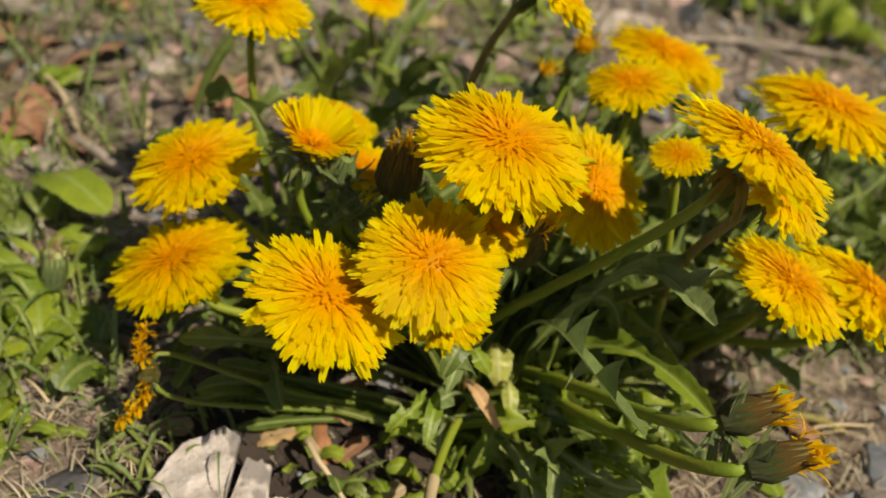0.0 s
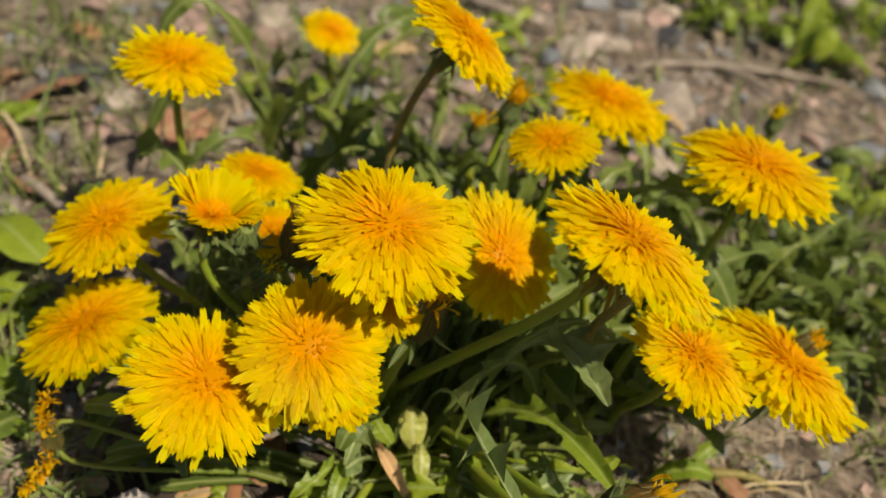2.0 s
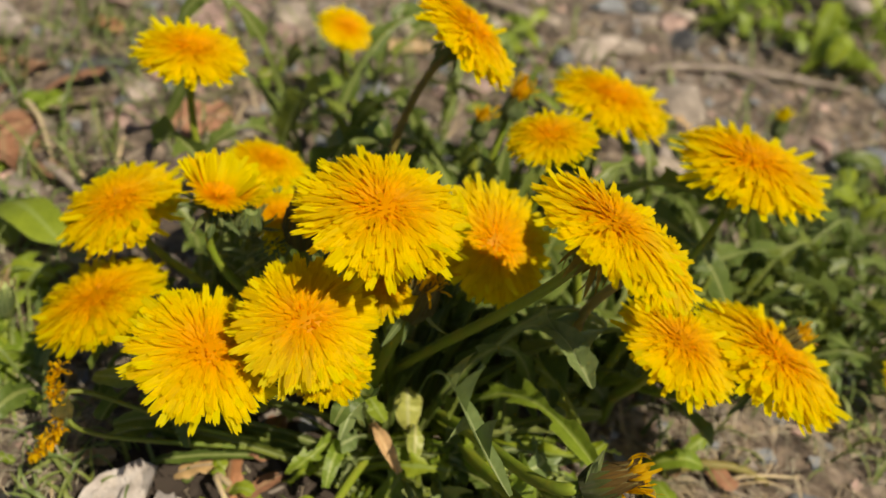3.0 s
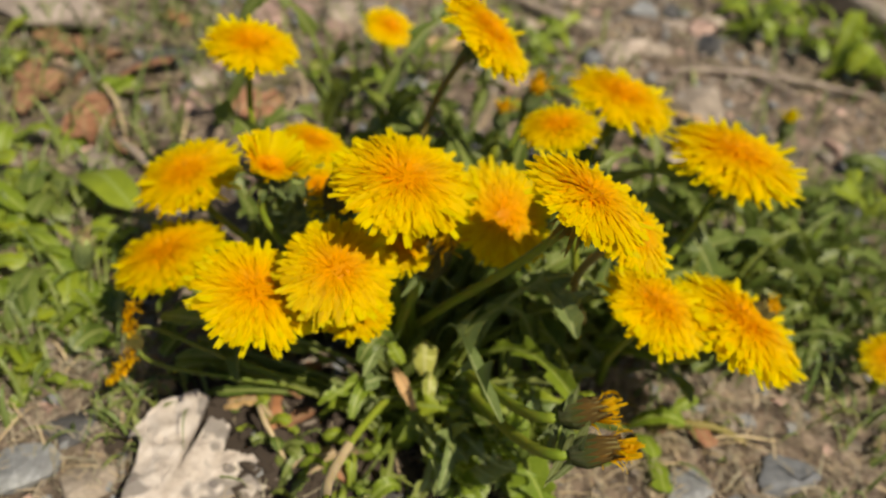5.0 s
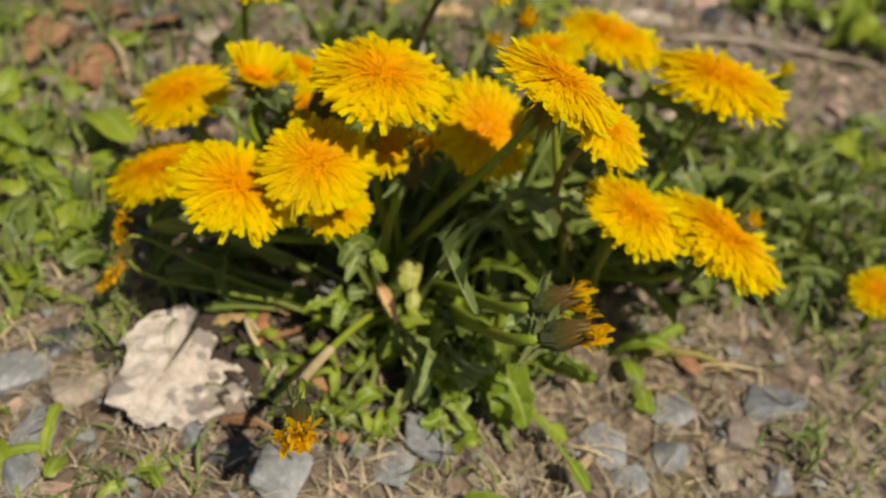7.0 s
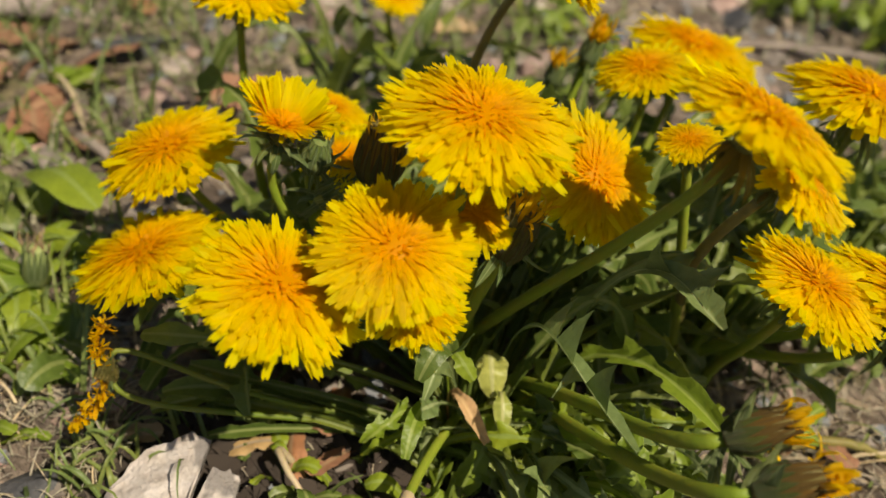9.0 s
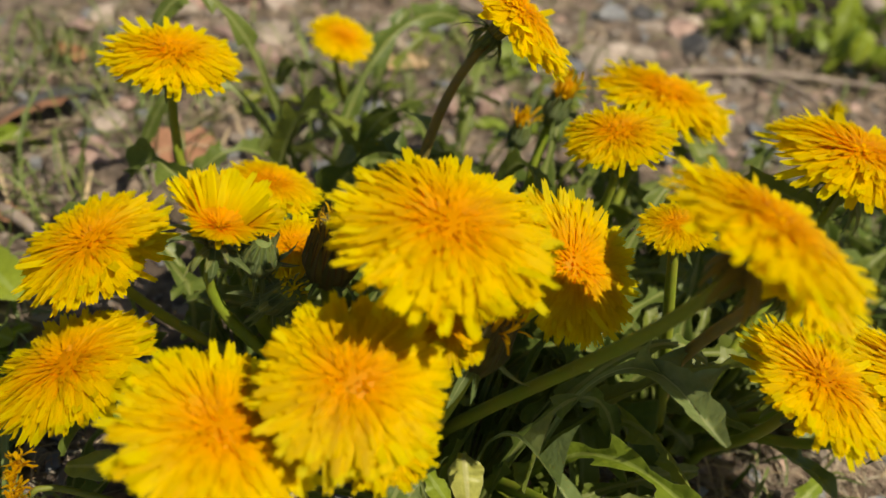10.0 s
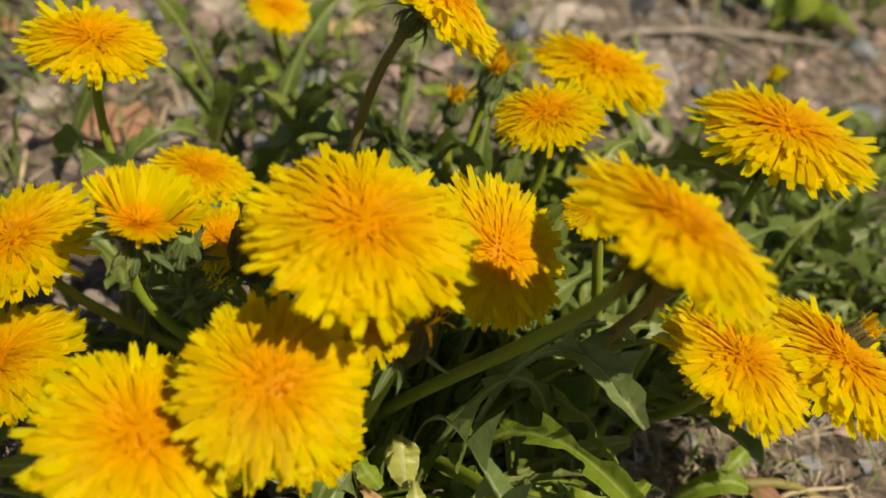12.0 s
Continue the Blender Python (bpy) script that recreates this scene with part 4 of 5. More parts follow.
def tangle(root, count, seed, start=0.0, mats=(LEAF, LEAF_LIGHT, LEAF, LEAF_LIGHT, LEAF_PALE)):
    """Small twisted leaves on thin stalks in front of a root."""
    rng = np.random.default_rng(seed)
    made = []
    for i in range(count):
        u = start + (1 - start) * rng.random()
        x, y = 0.016 + 0.094 * u, 0.186 - (0.022 + 0.031 * math.sin(math.pi * min(1, 0.1 + u))) * rng.random() ** 0.7
        z = 0.004 + 0.036 * rng.random() * (y - 0.09) / 0.1
        p0 = np.array(on_ground(root[0] + rng.normal(0, 0.008), root[1] - 0.004 + rng.normal(0, 0.006)))
        tip = np.array((x, y, z)) + (0, 0, float(ground_z(x, y)))
        way = np.array((rng.normal(0, 1.0), -0.25 + rng.normal(0, 0.8), rng.normal(0.1, 0.7)))
        way *= rng.uniform(0.010, 0.021) / np.linalg.norm(way)
        end = tip + way
        if abs(x - 0.045) < 0.014 and z > 0.006 and abs(end[0] - 0.045) < 0.016 or abs(end[0] - 0.045) < 0.009 and end[2] > 0.012:
            continue
        end[2] = max(end[2], float(ground_z(end[0], end[1])) + 0.002)
        mid = (p0 + tip) / 2 + (0, 0, 0.012 + 0.5 * z)
        made.append(([p0, mid, tip, end], rng.uniform(0.007, 0.0135), int(rng.integers(3, 6)), seed * 90 + i, mats[int(rng.integers(len(mats)))], dict(roll=rng.normal(0, 1.3), fold=rng.uniform(0.2, 1.0), curl=rng.uniform(0, 0.7), depth=rng.uniform(0.75, 0.94), stalk=rng.uniform(0.35, 0.6), up=(0, -0.5, 0.85), twist=rng.normal(0, 1.6), crumple=0.3)))
    return made


# The second tangle takes only lighter leaf colours, to look sunlit.
rosette("dandelion_plant", "dense dandelion plant with toothed grey-green leaves", ROOT, front + spray(ROOT, 34, 3, 0.035, 0.075, 0.065, (-0.15 * math.pi, 1.1 * math.pi), 0.0105) + spray(ROOT, 22, 6, 0.06, 0.1, 0.05, (-0.1 * math.pi, 0.9 * math.pi), 0.0105) + tangle(ROOT, 50, 7) + tangle(ROOT, 36, 17, 0.4, (LEAF_LIGHT, LEAF_LIGHT, LEAF_PALE)), LEAF, "dandelion plants", CURLED)
rosette("dandelion_plant", "dandelion plant with dark toothed leaves under flowers", ROOT_R, spray(ROOT_R, 26, 4, 0.04, 0.075, 0.055, (-0.05 * math.pi, 1.05 * math.pi), 0.012) + spray(ROOT_R, 10, 9, 0.022, 0.036, 0.04, (1.05 * math.pi, 1.95 * math.pi), 0.009) + spray(ROOT_R, 26, 8, 0.05, 0.11, 0.055, (-0.1 * math.pi, 0.8 * math.pi)), LEAF, "dandelion plants")
rosette("dandelion_plant", "dandelion plant with upright leaves behind the flowers", ROOT_B, spray(ROOT_B, 40, 5, 0.04, 0.09, 0.075), LEAF, "dandelion plants")
for k, (x, y, n, ln, h) in enumerate(((-0.03, 0.208, 18, 0.05, 0.06), (-0.005, 0.222, 16, 0.055, 0.07), (-0.022, 0.245, 16, 0.075, 0.06), (0.075, 0.225, 22, 0.08, 0.075), (0.155, 0.27, 24, 0.1, 0.05), (0.10, 0.30, 18, 0.085, 0.06), (0.02, 0.30, 12, 0.07, 0.075), (-0.01, 0.335, 9, 0.07, 0.09), (0.185, 0.25, 12, 0.055, 0.03), (0.005, 0.4, 8, 0.05, 0.06), (0.245, 0.25, 9, 0.05, 0.02), (0.172, 0.268, 16, 0.055, 0.05), (0.185, 0.285, 24, 0.08, 0.05), (0.215, 0.315, 18, 0.07, 0.04), (0.14, 0.295, 18, 0.07, 0.06), (0.225, 0.275, 14, 0.055, 0.03), (0.045, 0.345, 14, 0.06, 0.06), (0.12, 0.345, 12, 0.06, 0.04))):
    rosette("dandelion_plant", "smaller dandelion plant with toothed green leaves", (x, y), spray((x, y), n, 20 + k, ln * 0.55, ln, h, wide=0.0118), LEAF, "dandelion plants")


# ---- weeds beside the clump ----
def weed(x, y, count, size, seed, mat, label, height=0.6):
    rng = np.random.default_rng(seed)
    leaves = []
    for i in range(count):
        a, length = rng.uniform(0, 6.28), size * rng.uniform(0.6, 1.2)
        d = np.array((math.cos(a), math.sin(a), 0))
        p0 = np.array(on_ground(x + rng.normal(0, size * 0.3), y + rng.normal(0, size * 0.3)))
        h = length * height * rng.uniform(0.3, 1.2)
        ctrl = [p0, p0 + d * length * 0.25 + (0, 0, h), p0 + d * length * 0.7 + (0, 0, h * 1.2), p0 + d * length + (0, 0, h * rng.uniform(0.3, 1.2))]
        leaves.append((ctrl, length * rng.uniform(0.35, 0.6), int(rng.integers(0, 3)), seed * 40 + i, None, dict(n=16, roll=rng.normal(0, 0.4), fold=rng.uniform(0, 0.4), depth=0.35, stalk=0.15)))
    rosette("weed", label, (x, y), leaves, mat, "small weeds")


wr = np.random.default_rng(9)
LEFT = [(-0.165, 0.26), (-0.12, 0.235), (-0.105, 0.205), (-0.118, 0.185), (-0.10, 0.187), (-0.145, 0.225), (-0.15, 0.28), (-0.185, 0.30), (-0.125, 0.165)]
LEFT += [(-0.135, 0.205), (-0.115, 0.215), (-0.098, 0.17), (-0.13, 0.185), (-0.155, 0.245), (-0.105, 0.245), (-0.09, 0.2), (-0.14, 0.165), (-0.165, 0.285), (-0.12, 0.15)]
for k, (x, y) in enumerate(LEFT):
    weed(x, y, 7, 0.026 if k < 9 else 0.018, 200 + k, LEAF_LIGHT if k % 3 else LEAF, "low green weed with small rounded leaves on soil")
rosette("weed", "weed with one broad pale green leaf", (-0.13, 0.285), [([(-0.135, 0.29, 0.004), (-0.13, 0.28, 0.022), (-0.115, 0.268, 0.03), (-0.098, 0.256, 0.02)], 0.021, 0, 901, None, dict(n=20, fold=0.15)),
    ([(-0.14, 0.25, 0.003), (-0.15, 0.25, 0.02), (-0.165, 0.255, 0.022), (-0.185, 0.26, 0.012)], 0.014, 0, 902, None, dict(n=20)), ([(-0.135, 0.25, 0.003), (-0.13, 0.24, 0.02), (-0.12, 0.235, 0.022), (-0.108, 0.232, 0.005)], 0.012, 1, 903, None, dict(n=20))], LEAF_LIGHT, "small weeds")
weed(-0.082, 0.113, 4, 0.02, 231, LEAF_LIGHT, "pale green lobed seedling beside stones")
weed(-0.055, 0.105, 3, 0.016, 232, LEAF_LIGHT, "two-leaved green seedling on soil")
weed(-0.028, 0.098, 7, 0.01, 233, LEAF_LIGHT, "tiny green seedling by the bark")
for k, (x, y) in enumerate(((-0.004, 0.155), (0.008, 0.163), (0.014, 0.15), (0.004, 0.142), (-0.012, 0.168), (0.022, 0.158), (0.012, 0.132), (0.034, 0.14), (0.046, 0.132), (-0.02, 0.176), (0.026, 0.146), (0.074, 0.137))):
    weed(x, y, 6, 0.011, 340 + k, LEAF_LIGHT if k % 3 else LEAF, "tiny green seedling in the litter", 0.9)
weed(0.131, 0.193, 4, 0.02, 234, LEAF_LIGHT, "green seedling with folded leaves on gravel")
weed(0.088, 0.098, 6, 0.026, 235, LEAF_LIGHT, "bright green young plant beside stones")
for k in range(17):
    weed(wr.uniform(0.18, 0.34), wr.uniform(0.25, 0.43), 6, 0.024, 240 + k, LEAF_LIGHT if k % 2 else LEAF, "low green weed on gravelly soil")
for k, (x, y) in enumerate(((0.25, 0.64), (0.265, 0.615), (0.282, 0.609), (0.304, 0.565), (0.30, 0.60), (0.33, 0.62), (0.371, 0.655), (0.36, 0.60), (0.32, 0.575), (0.24, 0.60), (0.39, 0.63))):
    weed(x, y, 6, 0.03, 270 + k, LEAF_LIGHT, "bright green leafy weed at the path's edge", 1.0)
for k in range(7):
    weed(wr.uniform(-0.26, -0.15), wr.uniform(0.30, 0.42), 4, 0.024, 300 + k, LEAF_LIGHT, "small green weed among dead leaves")
for k in range(7):
    weed(wr.uniform(-0.05, 0.14), wr.uniform(0.42, 0.6), 5, 0.024, 320 + k, LEAF_LIGHT, "sparse green weed on stony ground")


# ---- stones ----
def stone_mesh(seed, mat, flat=0.5, cuts=14):
    """An angular stone about 1 wide: the hull of scattered points, edges rounded a little."""
    rng = np.random.default_rng(seed)
    bm = bmesh.new()
    for _ in range(cuts):
        p = rng.normal(size=3)
        p /= np.linalg.norm(p)
        p *= rng.uniform(0.85, 1.0)
        p = np.sign(p) * np.abs(p) ** 0.8
        bm.verts.new((p[0] * 0.5, p[1] * 0.42, max(-0.3, min(0.32, p[2] * 0.5)) * flat * 1.6))
    hull = bmesh.ops.convex_hull(bm, input=bm.verts)
    loose = [g for g in hull["geom_interior"] if isinstance(g, bmesh.types.BMVert)]
    bmesh.ops.delete(bm, geom=loose, context="VERTS")
    bmesh.ops.bevel(bm, geom=bm.edges[:], offset=0.022, segments=2, affect="EDGES", profile=0.6)
    bmesh.ops.triangulate(bm, faces=bm.faces[:])
    for v in bm.verts:
        v.co += Vector(noise.noise_vector(v.co * 4 + Vector((seed, 0, 0)))) * 0.018
    me = bpy.data.meshes.new("stone")
    bm.to_mesh(me)
    bm.free()
    me.materials.append(mat)
    me.polygons.foreach_set("use_smooth", [True] * len(me.polygons))
    return me


STONE_SETS = {m.name: [stone_mesh(10 * i + k, m, f) for k, f in enumerate((0.26, 0.36, 0.3, 0.5))] for i, m in enumerate((SLATE, STONE_TAN, STONE_PINK, STONE_PALE, STONE_DARK))}


def stone(x, y, size, mat, seed, label, lift=0.12, wide=1.0):
    rng = np.random.default_rng(seed)
    ob = new("stone", STONE_SETS[mat.name][seed % 4])
    ob.matrix_basis = pose(*on_ground(x, y, size * lift), rng.normal(0, 6), rng.normal(0, 6), rng.uniform(0, 360)) @ Matrix.Diagonal((size * wide, size, size, 1))
    tagged(ob, label, "stone", "stones on the ground")


# DARK: shade put into the stone's colour; at (-0.001, 0.114) the nodding head's shadow
BLUE, BROWN, DARK = "angular blue-grey slate stone set in soil", "brownish flat stone in dry soil", "stone beside the clump with shade put into its dark colour"
for k, (x, y, size, mat, label) in enumerate((
    (0.196, 0.187, 0.034, SLATE, BLUE), (0.155, 0.175, 0.025, SLATE, BLUE), (0.128, 0.151, 0.025, SLATE, BLUE), (0.154, 0.15, 0.025, SLATE, BLUE),
    (0.064, 0.137, 0.028, SLATE, BLUE), (0.018, 0.108, 0.028, SLATE, BLUE), (-0.001, 0.114, 0.023, STONE_DARK, DARK), (-0.018, 0.118, 0.018, SLATE, BLUE),
    (-0.066, 0.109, 0.027, SLATE, BLUE), (-0.088, 0.130, 0.03, SLATE, BLUE), (-0.064, 0.132, 0.026, STONE_TAN, BROWN), (-0.066, 0.090, 0.022, SLATE, BLUE),
    (-0.08, 0.152, 0.024, STONE_DARK, DARK), (0.137, 0.136, 0.018, SLATE, BLUE), (0.173, 0.146, 0.016, STONE_TAN, BROWN), (0.19, 0.150, 0.018, SLATE, BLUE),
    (0.044, 0.145, 0.018, STONE_DARK, DARK), (0.245, 0.185, 0.016, SLATE, BLUE), (0.054, 0.122, 0.02, SLATE, BLUE), (0.18, 0.168, 0.02, STONE_TAN, BROWN),
    (0.286, 0.437, 0.03, SLATE, "blue-grey stone on the path"), (0.262, 0.40, 0.024, SLATE, "blue-grey stone among weeds"),
    (-0.25, 0.447, 0.09, STONE_PALE, "large pale pinkish rock behind the clump"), (0.332, 0.668, 0.062, STONE_PALE, "pale rock among green weeds"),
    (0.187, 0.487, 0.05, STONE_TAN, "flat tan stone on the path"), (0.135, 0.525, 0.038, STONE_TAN, "flat tan stone on the path"), (0.148, 0.55, 0.034, STONE_PALE, "pale stone on the path"), (0.16, 0.63, 0.04, SLATE, "blue-grey stone on the path"),
    (0.109, 0.591, 0.034, STONE_PALE, "pale stone on the path"), (0.205, 0.60, 0.03, STONE_PINK, "pinkish stone on the path"), (0.215, 0.625, 0.026, STONE_PALE, "pale stone on the path"), (0.185, 0.6, 0.02, STONE_PALE, "pale pebble on the path"),
    (-0.116, 0.378, 0.03, STONE_PINK, "reddish stone on dry soil"), (-0.118, 0.405, 0.024, STONE_PALE, "pale yellowish pebble on dry soil"), (-0.148, 0.425, 0.045, STONE_DARK, "dark brown stone on dry soil"), (0.004, 0.432, 0.026, SLATE, "blue-grey stone on dry soil"),
    (-0.14, 0.31, 0.03, STONE_TAN, "tan stone on dry soil"), (0.16, 0.455, 0.03, STONE_DARK, "dark stone on dry soil"), (-0.10, 0.50, 0.05, STONE_PINK, "pinkish stone on dry soil"), (-0.06, 0.52, 0.04, STONE_TAN, "tan stone on dry soil"),
)):
    stone(x, y, size, mat, 400 + k, label, 0.03 if size < 0.06 else 0.2, 1.0 if size < 0.045 else 1.5)
sr = np.random.default_rng(77)
for k in range(210):
    x, y = sr.uniform(-0.3, 0.45), 0.36 + 0.45 * sr.random()
    mat = (SLATE, STONE_TAN, STONE_PINK, STONE_DARK, STONE_TAN, STONE_PALE, SLATE, STONE_PINK)[sr.integers(8)]
    stone(x, y, float(sr.uniform(0.008, 0.03)), mat, 500 + k, "small loose stone on the dry path")


# ---- bark ----
def bark():
    """A torn flat piece of birch bark with two slits in its far edge."""
    rng = np.random.default_rng(5)
    nu, nv = 64, 40
    u = np.linspace(0, 1, nu)
    top = np.interp(u, (0, 0.1, 0.3, 0.4, 0.43, 0.46, 0.6, 0.63, 0.67, 0.8, 1.0), (0.62, 0.86, 1.0, 0.96, 0.38, 0.82, 0.84, 0.62, 0.66, 0.68, 0.74)) + 0.035 * smooth_noise(u, 0 * u, 0.03, 21) + 0.03 * smooth_noise(u, 0 * u, 0.011, 22)
    low = np.interp(u, (0, 0.1, 0.16, 0.2, 0.5, 0.7, 0.85, 1.0), (0.56, 0.54, 0.30, 0.05, -0.02, 0.06, 0.22, 0.5)) + 0.06 * smooth_noise(u, 0 * u, 0.05, 23) + 0.04 * smooth_noise(u, 0 * u, 0.015, 24)
    verts, faces = [], []
    for layer in (0.0, -0.0011):
        for i in range(nu):
            for j in range(nv):
                v = low[i] + (top[i] - low[i]) * j / (nv - 1)
                x, y = 0.054 * (u[i] - 0.5), 0.052 * (v - 0.5)
                z = 0.0065 + 0.0022 * math.sin(u[i] * 5) + 0.0035 * (v - 0.5) ** 2 + 0.0026 * float(smooth_noise(x, y, 0.008, 8)) + 0.0013 * float(smooth_noise(x, y, 0.0028, 9)) + 0.0007 * float(smooth_noise(x, y, 0.0013, 10))
                verts.append((x, y, z + layer))
    o = nu * nv
    for i in range(nu - 1):
        for j in range(nv - 1):
            a = i * nv + j
            faces.append((a, a + nv, a + nv + 1, a + 1))
            faces.append((o + a, o + a + 1, o + a + nv + 1, o + a + nv))
        for a, b in ((i * nv, (i + 1) * nv), (i * nv + nv - 1, (i + 1) * nv + nv - 1)):
            faces.append((a, o + a, o + b, b))
    for j in range(nv - 1):
        for e in (0, (nu - 1) * nv):
            faces.append((e + j, e + j + 1, o + e + j + 1, o + e + j))
    ob = new("bark_piece", mesh_of("bark_piece", verts, faces, BARK))
    ob.matrix_basis = pose(*on_ground(-0.0285, 0.141, 0.003), 3, 2, -5)
    tagged(ob, "torn pale birch bark piece with dark knots lying on soil", "bark")
    for u0, v0, r in ((0.72, 0.52, 0.0019), (0.86, 0.58, 0.0016), (0.66, 0.38, 0.0013)):
        i, j = round(u0 * (nu - 1)), round((v0 - low[round(u0 * (nu - 1))]) / (top[round(u0 * (nu - 1))] - low[round(u0 * (nu - 1))]) * (nv - 1))
        x, y, z = verts[i * nv + min(nv - 1, max(0, j))]
        ring = [(x + r * f * 1.3 * math.cos(a), y + r * f * math.sin(a), z + h) for f, h in ((1.0, -0.0006), (0.95, 0.0006), (0.62, 0.0009), (0.5, 0.0004)) for a in np.linspace(0, 2 * math.pi, 14, endpoint=False)]
        quads = [(14 * q + k, 14 * q + (k + 1) % 14, 14 * q + 14 + (k + 1) % 14, 14 * q + 14 + k) for q in range(3) for k in range(14)] + [tuple(range(42, 56))]
        part("knot", mesh_of("knot", ring, quads, KNOT), ob, "dark grey ring-shaped knot in the bark")


bark()


# ---- dead leaves, twigs, straw, grass, grit ----
def dead_leaf(x, y, size, seed, mat, label):
    rng = np.random.default_rng(seed)
    a = rng.uniform(0, 6.28)
    d = np.array((math.cos(a), math.sin(a), 0))
    p = np.array(on_ground(x, y, 0.003))
    ctrl = [-d * size / 2, -d * size * 0.2 + (0, 0, size * 0.25), d * size * 0.2 + (0, 0, size * rng.uniform(0, 0.3)), d * size / 2 + (0, 0, size * rng.uniform(0, 0.3))]
    v, f, u = leaf_shape(ctrl, size * rng.uniform(0.4, 0.7), int(rng.integers(0, 3)), seed, fold=rng.uniform(0, 0.5), roll=rng.normal(0, 0.4), curl=rng.uniform(0, 0.8), n=18, depth=0.3, stalk=0)
    ob = new("dead_leaf", mesh_of("dead_leaf", v, f, mat, u))
    ob.location = p
    tagged(ob, label, "dead leaf", "dead leaves on the ground")


RED, TAN = "curled reddish-brown dead leaf on soil", "dry tan dead leaf on soil"
for k, (x, y, s) in enumerate(((-0.192, 0.354, 0.035), (-0.158, 0.333, 0.034), (-0.207, 0.369, 0.035), (-0.162, 0.35, 0.03), (-0.18, 0.385, 0.03), (-0.15, 0.40, 0.04), (-0.01, 0.17, 0.024), (0.003, 0.168, 0.02), (0.001, 0.124, 0.018), (0.0, 0.185, 0.022), (-0.11, 0.22, 0.018), (0.146, 0.205, 0.016), (0.205, 0.25, 0.02), (0.16, 0.2, 0.018), (-0.08, 0.38, 0.035), (0.03, 0.128, 0.012), (0.02, 0.15, 0.014))):
    dead_leaf(x, y, s, 600 + k, LEAF_DEAD, RED)
dr = np.random.default_rng(31)
for k in range(10):
    dead_leaf(float(dr.uniform(-0.24, -0.12)), float(dr.uniform(0.31, 0.47)), float(dr.uniform(0.014, 0.028)), 620 + k, LEAF_DEAD, RED)
for k, (x, y, s) in enumerate(((0.032, 0.16, 0.022), (0.01, 0.15, 0.02), (-0.02, 0.172, 0.018), (-0.055, 0.172, 0.014), (0.235, 0.21, 0.014), (-0.14, 0.375, 0.03), (0.18, 0.45, 0.03), (0.02, 0.5, 0.03), (0.12, 0.14, 0.01))):
    dead_leaf(x, y, s, 640 + k, LEAF_TAN, TAN)


def twig(ps, r, seed, label, mat=TWIG):
    ctrl = [on_ground(x, y, z) for x, y, z in ps]
    v, f, u = tube(rel(ctrl, ctrl[0]), r, r * 0.55, 18, 7, r * 0.08, np.random.default_rng(seed))
    ob = new("twig", mesh_of("twig", v, f, mat, u))
    ob.location = ctrl[0]
    tagged(ob, label, "twig", "twigs on the ground")


twig([(0.172, 0.515, 0.004), (0.22, 0.535, 0.008), (0.26, 0.535, 0.004), (0.32, 0.53, 0.004)], 0.0032, 1, "grey-brown dead stick on the path")
twig([(0.235, 0.534, 0.004), (0.25, 0.51, 0.01), (0.265, 0.495, 0.003)], 0.0026, 2, "forked grey-brown dead twig")
twig([(-0.171, 0.378, 0.004), (-0.15, 0.36, 0.012), (-0.13, 0.322, 0.004)], 0.0016, 3, "pale bent dry stalk on soil", STEM_DRY)
twig([(-0.135, 0.325, 0.004), (-0.12, 0.31, 0.012), (-0.10, 0.30, 0.004)], 0.003, 9, "grey dead stick beside the flowers")
twig([(0.05, 0.6, 0.005), (0.09, 0.57, 0.01), (0.12, 0.55, 0.005)], 0.004, 4, "short grey dead twig on the path")
twig([(-0.008, 0.166, 0.004), (-0.02, 0.163, 0.03), (0.0, 0.15, 0.008), (0.004, 0.146, 0.002)], 0.0012, 6, "curled dry stalk beside the bark", STEM_DRY)
twig([(0.162, 0.197, 0.003), (0.172, 0.204, 0.006), (0.186, 0.199, 0.006), (0.194, 0.206, 0.002)], 0.0009, 7, "thin dry twig on gravel", STEM_DRY)
twig([(0.14, 0.2, 0.003), (0.165, 0.205, 0.012), (0.18, 0.2, 0.004)], 0.0022, 8, "short reddish twig on gravel", STEM_RED)


def blades(name, label, mat, count, seed, area, length, width, height, lie):
    """Many thin blades joined: lie 1 flat on the ground, 0 upright."""
    rng = np.random.default_rng(seed)
    j = Joined()
    for _ in range(count):
        x, y = area(rng)
        a, ln = rng.uniform(0, 6.28), length * rng.uniform(0.4, 1.3)
        d = np.array((math.cos(a), math.sin(a), 0))
        h = height * rng.uniform(0.2, 1.2)
        p = np.array(on_ground(x, y, 0.0012))
        reach = ln * (lie + (1 - lie) * rng.uniform(0.2, 0.7))
        q = np.array((-d[1], d[0], 0)) * rng.normal(0, 0.18) * ln
        pts = bezier([p, p + d * reach * 0.35 + (0, 0, h), p + d * reach * 0.7 + q + (0, 0, h * 1.1), p + d * reach + q + (0, 0, h * rng.uniform(0.0, 1.2))], np.linspace(0, 1, 6))
        _, side, up = frames_along(pts)
        w = width * rng.uniform(0.5, 1.4)
        v, u = [], []
        for i in range(6):
            s = i / 5
            ww = w * (1 - s**2 * 0.85) * 0.5
            v += [pts[i] - side[i] * ww, pts[i] - up[i] * ww * 0.5, pts[i] + side[i] * ww]
            u += [(0.2, s), (0.35, s), (0.8, s)]
        f = [(3 * i + k, 3 * i + k + 1, 3 * i + k + 4, 3 * i + k + 3) for i in range(5) for k in range(2)]
        j.add(v, f, u)
    tagged(new(name, mesh_of(name, j.v, j.f, mat, j.u)), label, "grass", kind="stuff")


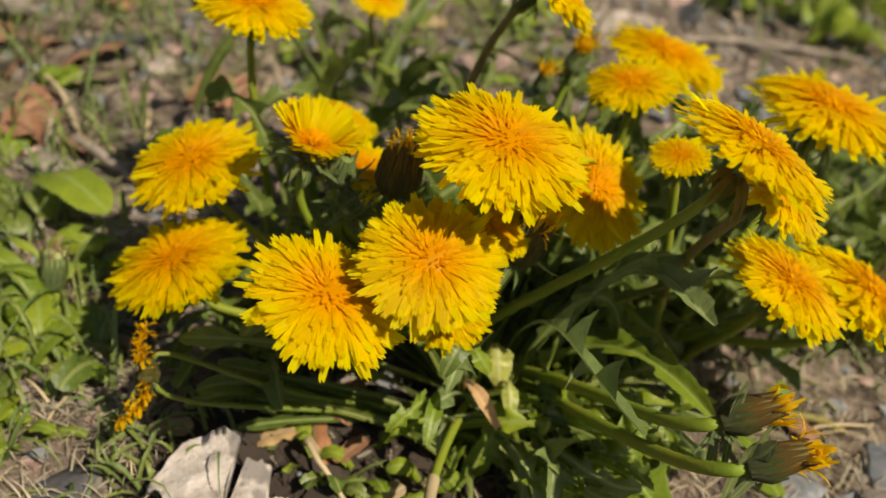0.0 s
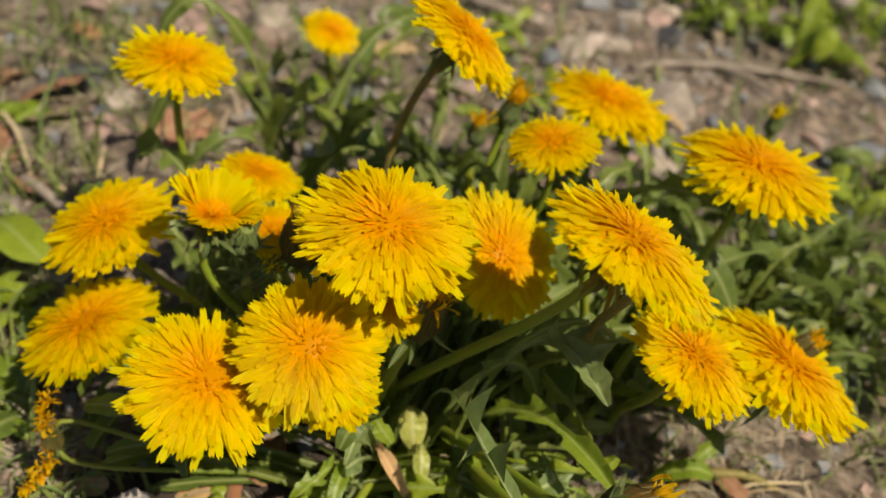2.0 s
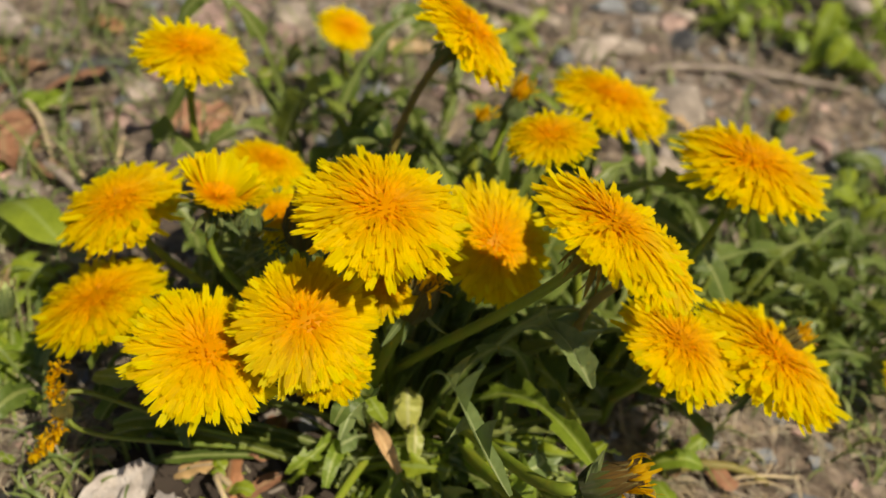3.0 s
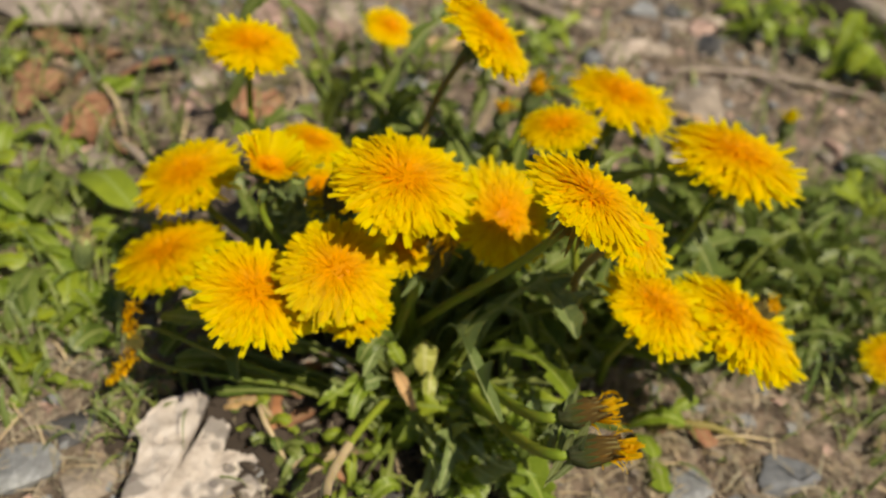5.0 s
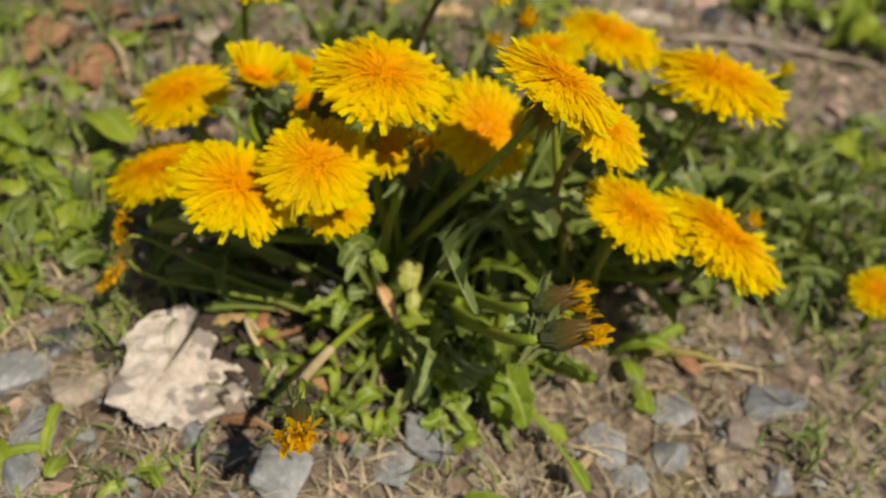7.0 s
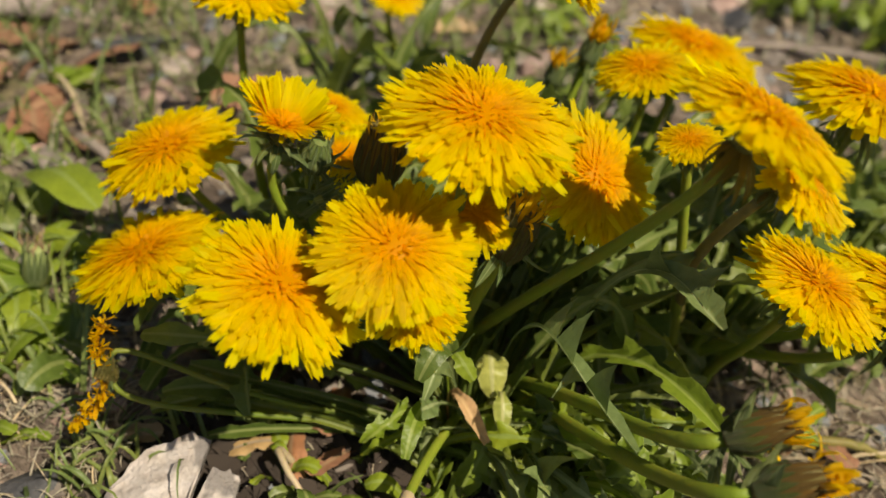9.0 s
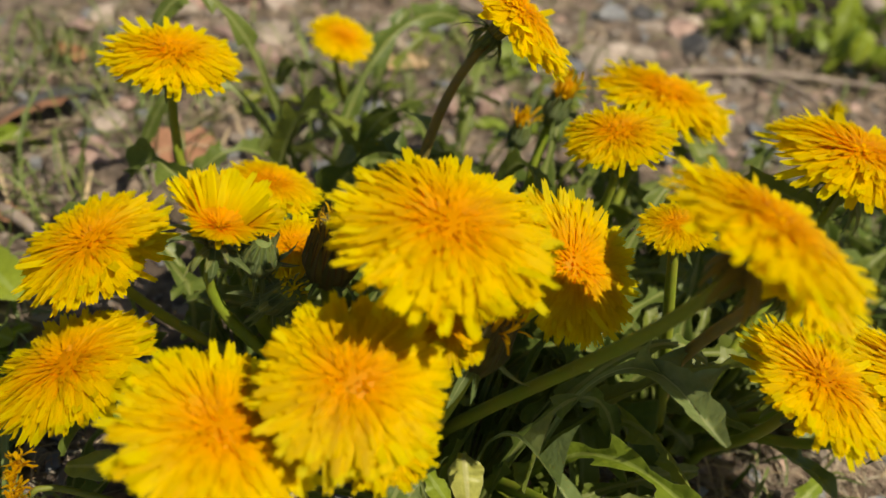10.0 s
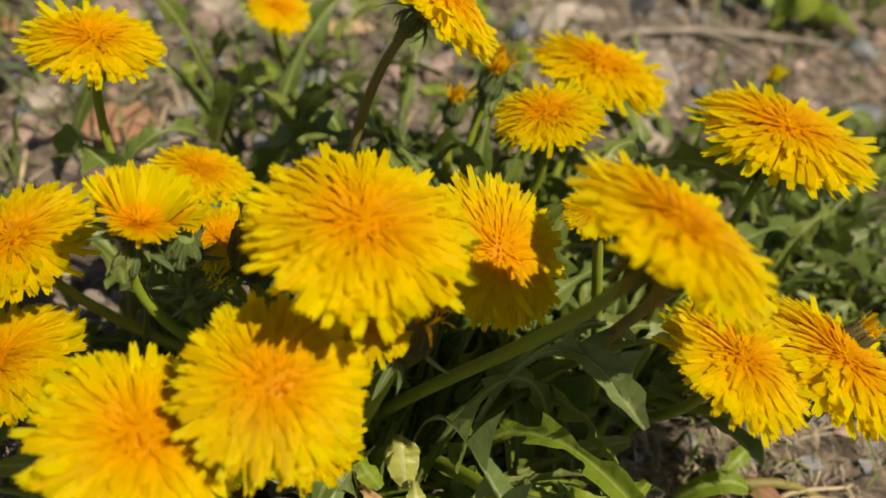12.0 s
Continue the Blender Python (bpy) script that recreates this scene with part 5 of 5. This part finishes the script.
def box(x0, x1, y0, y1):
    return lambda rng: (rng.uniform(x0, x1), rng.uniform(y0, y1))


def beside_crumbs(x0, x1, y0, y1):
    """A box of bare soil, with few scraps on the dark crumbs under the clump."""
    def pick(rng):
        x, y = rng.uniform(x0, x1), rng.uniform(y0, y1)
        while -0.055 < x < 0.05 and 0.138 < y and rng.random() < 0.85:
            x, y = rng.uniform(x0, x1), rng.uniform(y0, y1)
        return x, y
    return pick


def clumps(centres, r):
    def pick(rng):
        c = centres[rng.integers(len(centres))]
        return c[0] + rng.normal(0, r), c[1] + rng.normal(0, r)
    return pick


blades("straw_litter", "dry tan straw and grass scraps on the soil", STRAW, 5600, 1, beside_crumbs(-0.14, 0.3, 0.07, 0.24), 0.009, 0.00042, 0.004, 1)
blades("straw_litter", "pale broken straw lying on the soil", STRAW, 450, 11, beside_crumbs(-0.12, 0.3, 0.07, 0.24), 0.018, 0.0008, 0.005, 1)
blades("straw_litter", "dry straw scattered over the stony path", STRAW, 1400, 2, box(-0.35, 0.5, 0.24, 0.8), 0.028, 0.0012, 0.006, 1)
blades("grass", "short green grass blades among the stones", GRASS, 260, 3, clumps([(-0.06, 0.155), (-0.045, 0.09), (-0.02, 0.092), (-0.06, 0.17), (0.03, 0.14), (0.085, 0.105), (0.21, 0.17), (0.24, 0.18), (0.23, 0.215), (0.15, 0.21)], 0.012), 0.022, 0.0014, 0.012, 0.3)
blades("grass", "green grass tufts at the clump's weedy side", GRASS, 420, 4, clumps([(-0.15, 0.24), (-0.12, 0.2), (-0.1, 0.18), (-0.18, 0.28), (-0.13, 0.26), (-0.2, 0.36), (-0.24, 0.4), (0.2, 0.3), (0.25, 0.33), (0.22, 0.27), (0.29, 0.3)], 0.03), 0.035, 0.0016, 0.022, 0.3)
blades("grass", "soft green grass and moss beside the clump", GRASS, 520, 6, clumps([(0.22, 0.29), (0.26, 0.31), (0.30, 0.34), (0.27, 0.37), (0.32, 0.40), (0.24, 0.40), (0.20, 0.26), (0.29, 0.27), (0.33, 0.30)], 0.026), 0.028, 0.0016, 0.02, 0.25)
blades("grass", "fine grass stalks behind the dead leaves", GRASS, 260, 8, clumps([(-0.12, 0.34), (-0.2, 0.40), (-0.09, 0.42), (-0.15, 0.46), (0.0, 0.46), (0.06, 0.5)], 0.03), 0.045, 0.0016, 0.03, 0.25)
blades("grass", "pale green grass blades at the back", GRASS, 300, 5, box(-0.3, 0.45, 0.4, 0.8), 0.04, 0.002, 0.03, 0.3)


def grit():
    """Loose grit and pebbles too many to count."""
    rng = np.random.default_rng(12)
    kinds = ((SLATE, 1300, "loose grey grit on the soil"), (STONE_TAN, 2600, "loose tan grit on the soil"), (STONE_PINK, 500, "loose reddish grit on the soil"), (DARK_CRUMBS, 1900, "dark brown crumbs on the soil under the clump"))
    for mat, count, label in kinds:
        j = Joined()
        for _ in range(count):
            x, y = rng.uniform(-0.25, 0.4), 0.06 + 0.7 * rng.random() ** 1.3
            s = 0.0012 + 0.0045 * rng.random() ** 2.5
            # Very dark crumbs gather below the clump and darken the soil there.
            if mat == DARK_CRUMBS:
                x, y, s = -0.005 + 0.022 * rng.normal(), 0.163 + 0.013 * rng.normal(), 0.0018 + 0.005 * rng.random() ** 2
            v = rng.normal(size=(8, 3))
            v = np.sign(v) * np.abs(v) ** 0.3
            cube = np.array([(a, b, c) for a in (-1, 1) for b in (-1, 1) for c in (-1, 1)], float)
            q = cube * (0.6, 0.5, 0.4) + rng.normal(0, 0.16, (8, 3))
            a = rng.uniform(0, 6.28)
            rot = np.array(((math.cos(a), -math.sin(a), 0), (math.sin(a), math.cos(a), 0), (0, 0, 1)))
            q = q @ rot.T * s + np.array(on_ground(x, y, 0.0002))
            j.add(q.tolist(), [(0, 1, 3, 2), (4, 6, 7, 5), (0, 4, 5, 1), (2, 3, 7, 6), (0, 2, 6, 4), (1, 5, 7, 3)], [(0.3, 0.3)] * 8)
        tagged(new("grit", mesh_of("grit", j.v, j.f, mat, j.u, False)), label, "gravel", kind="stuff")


grit()
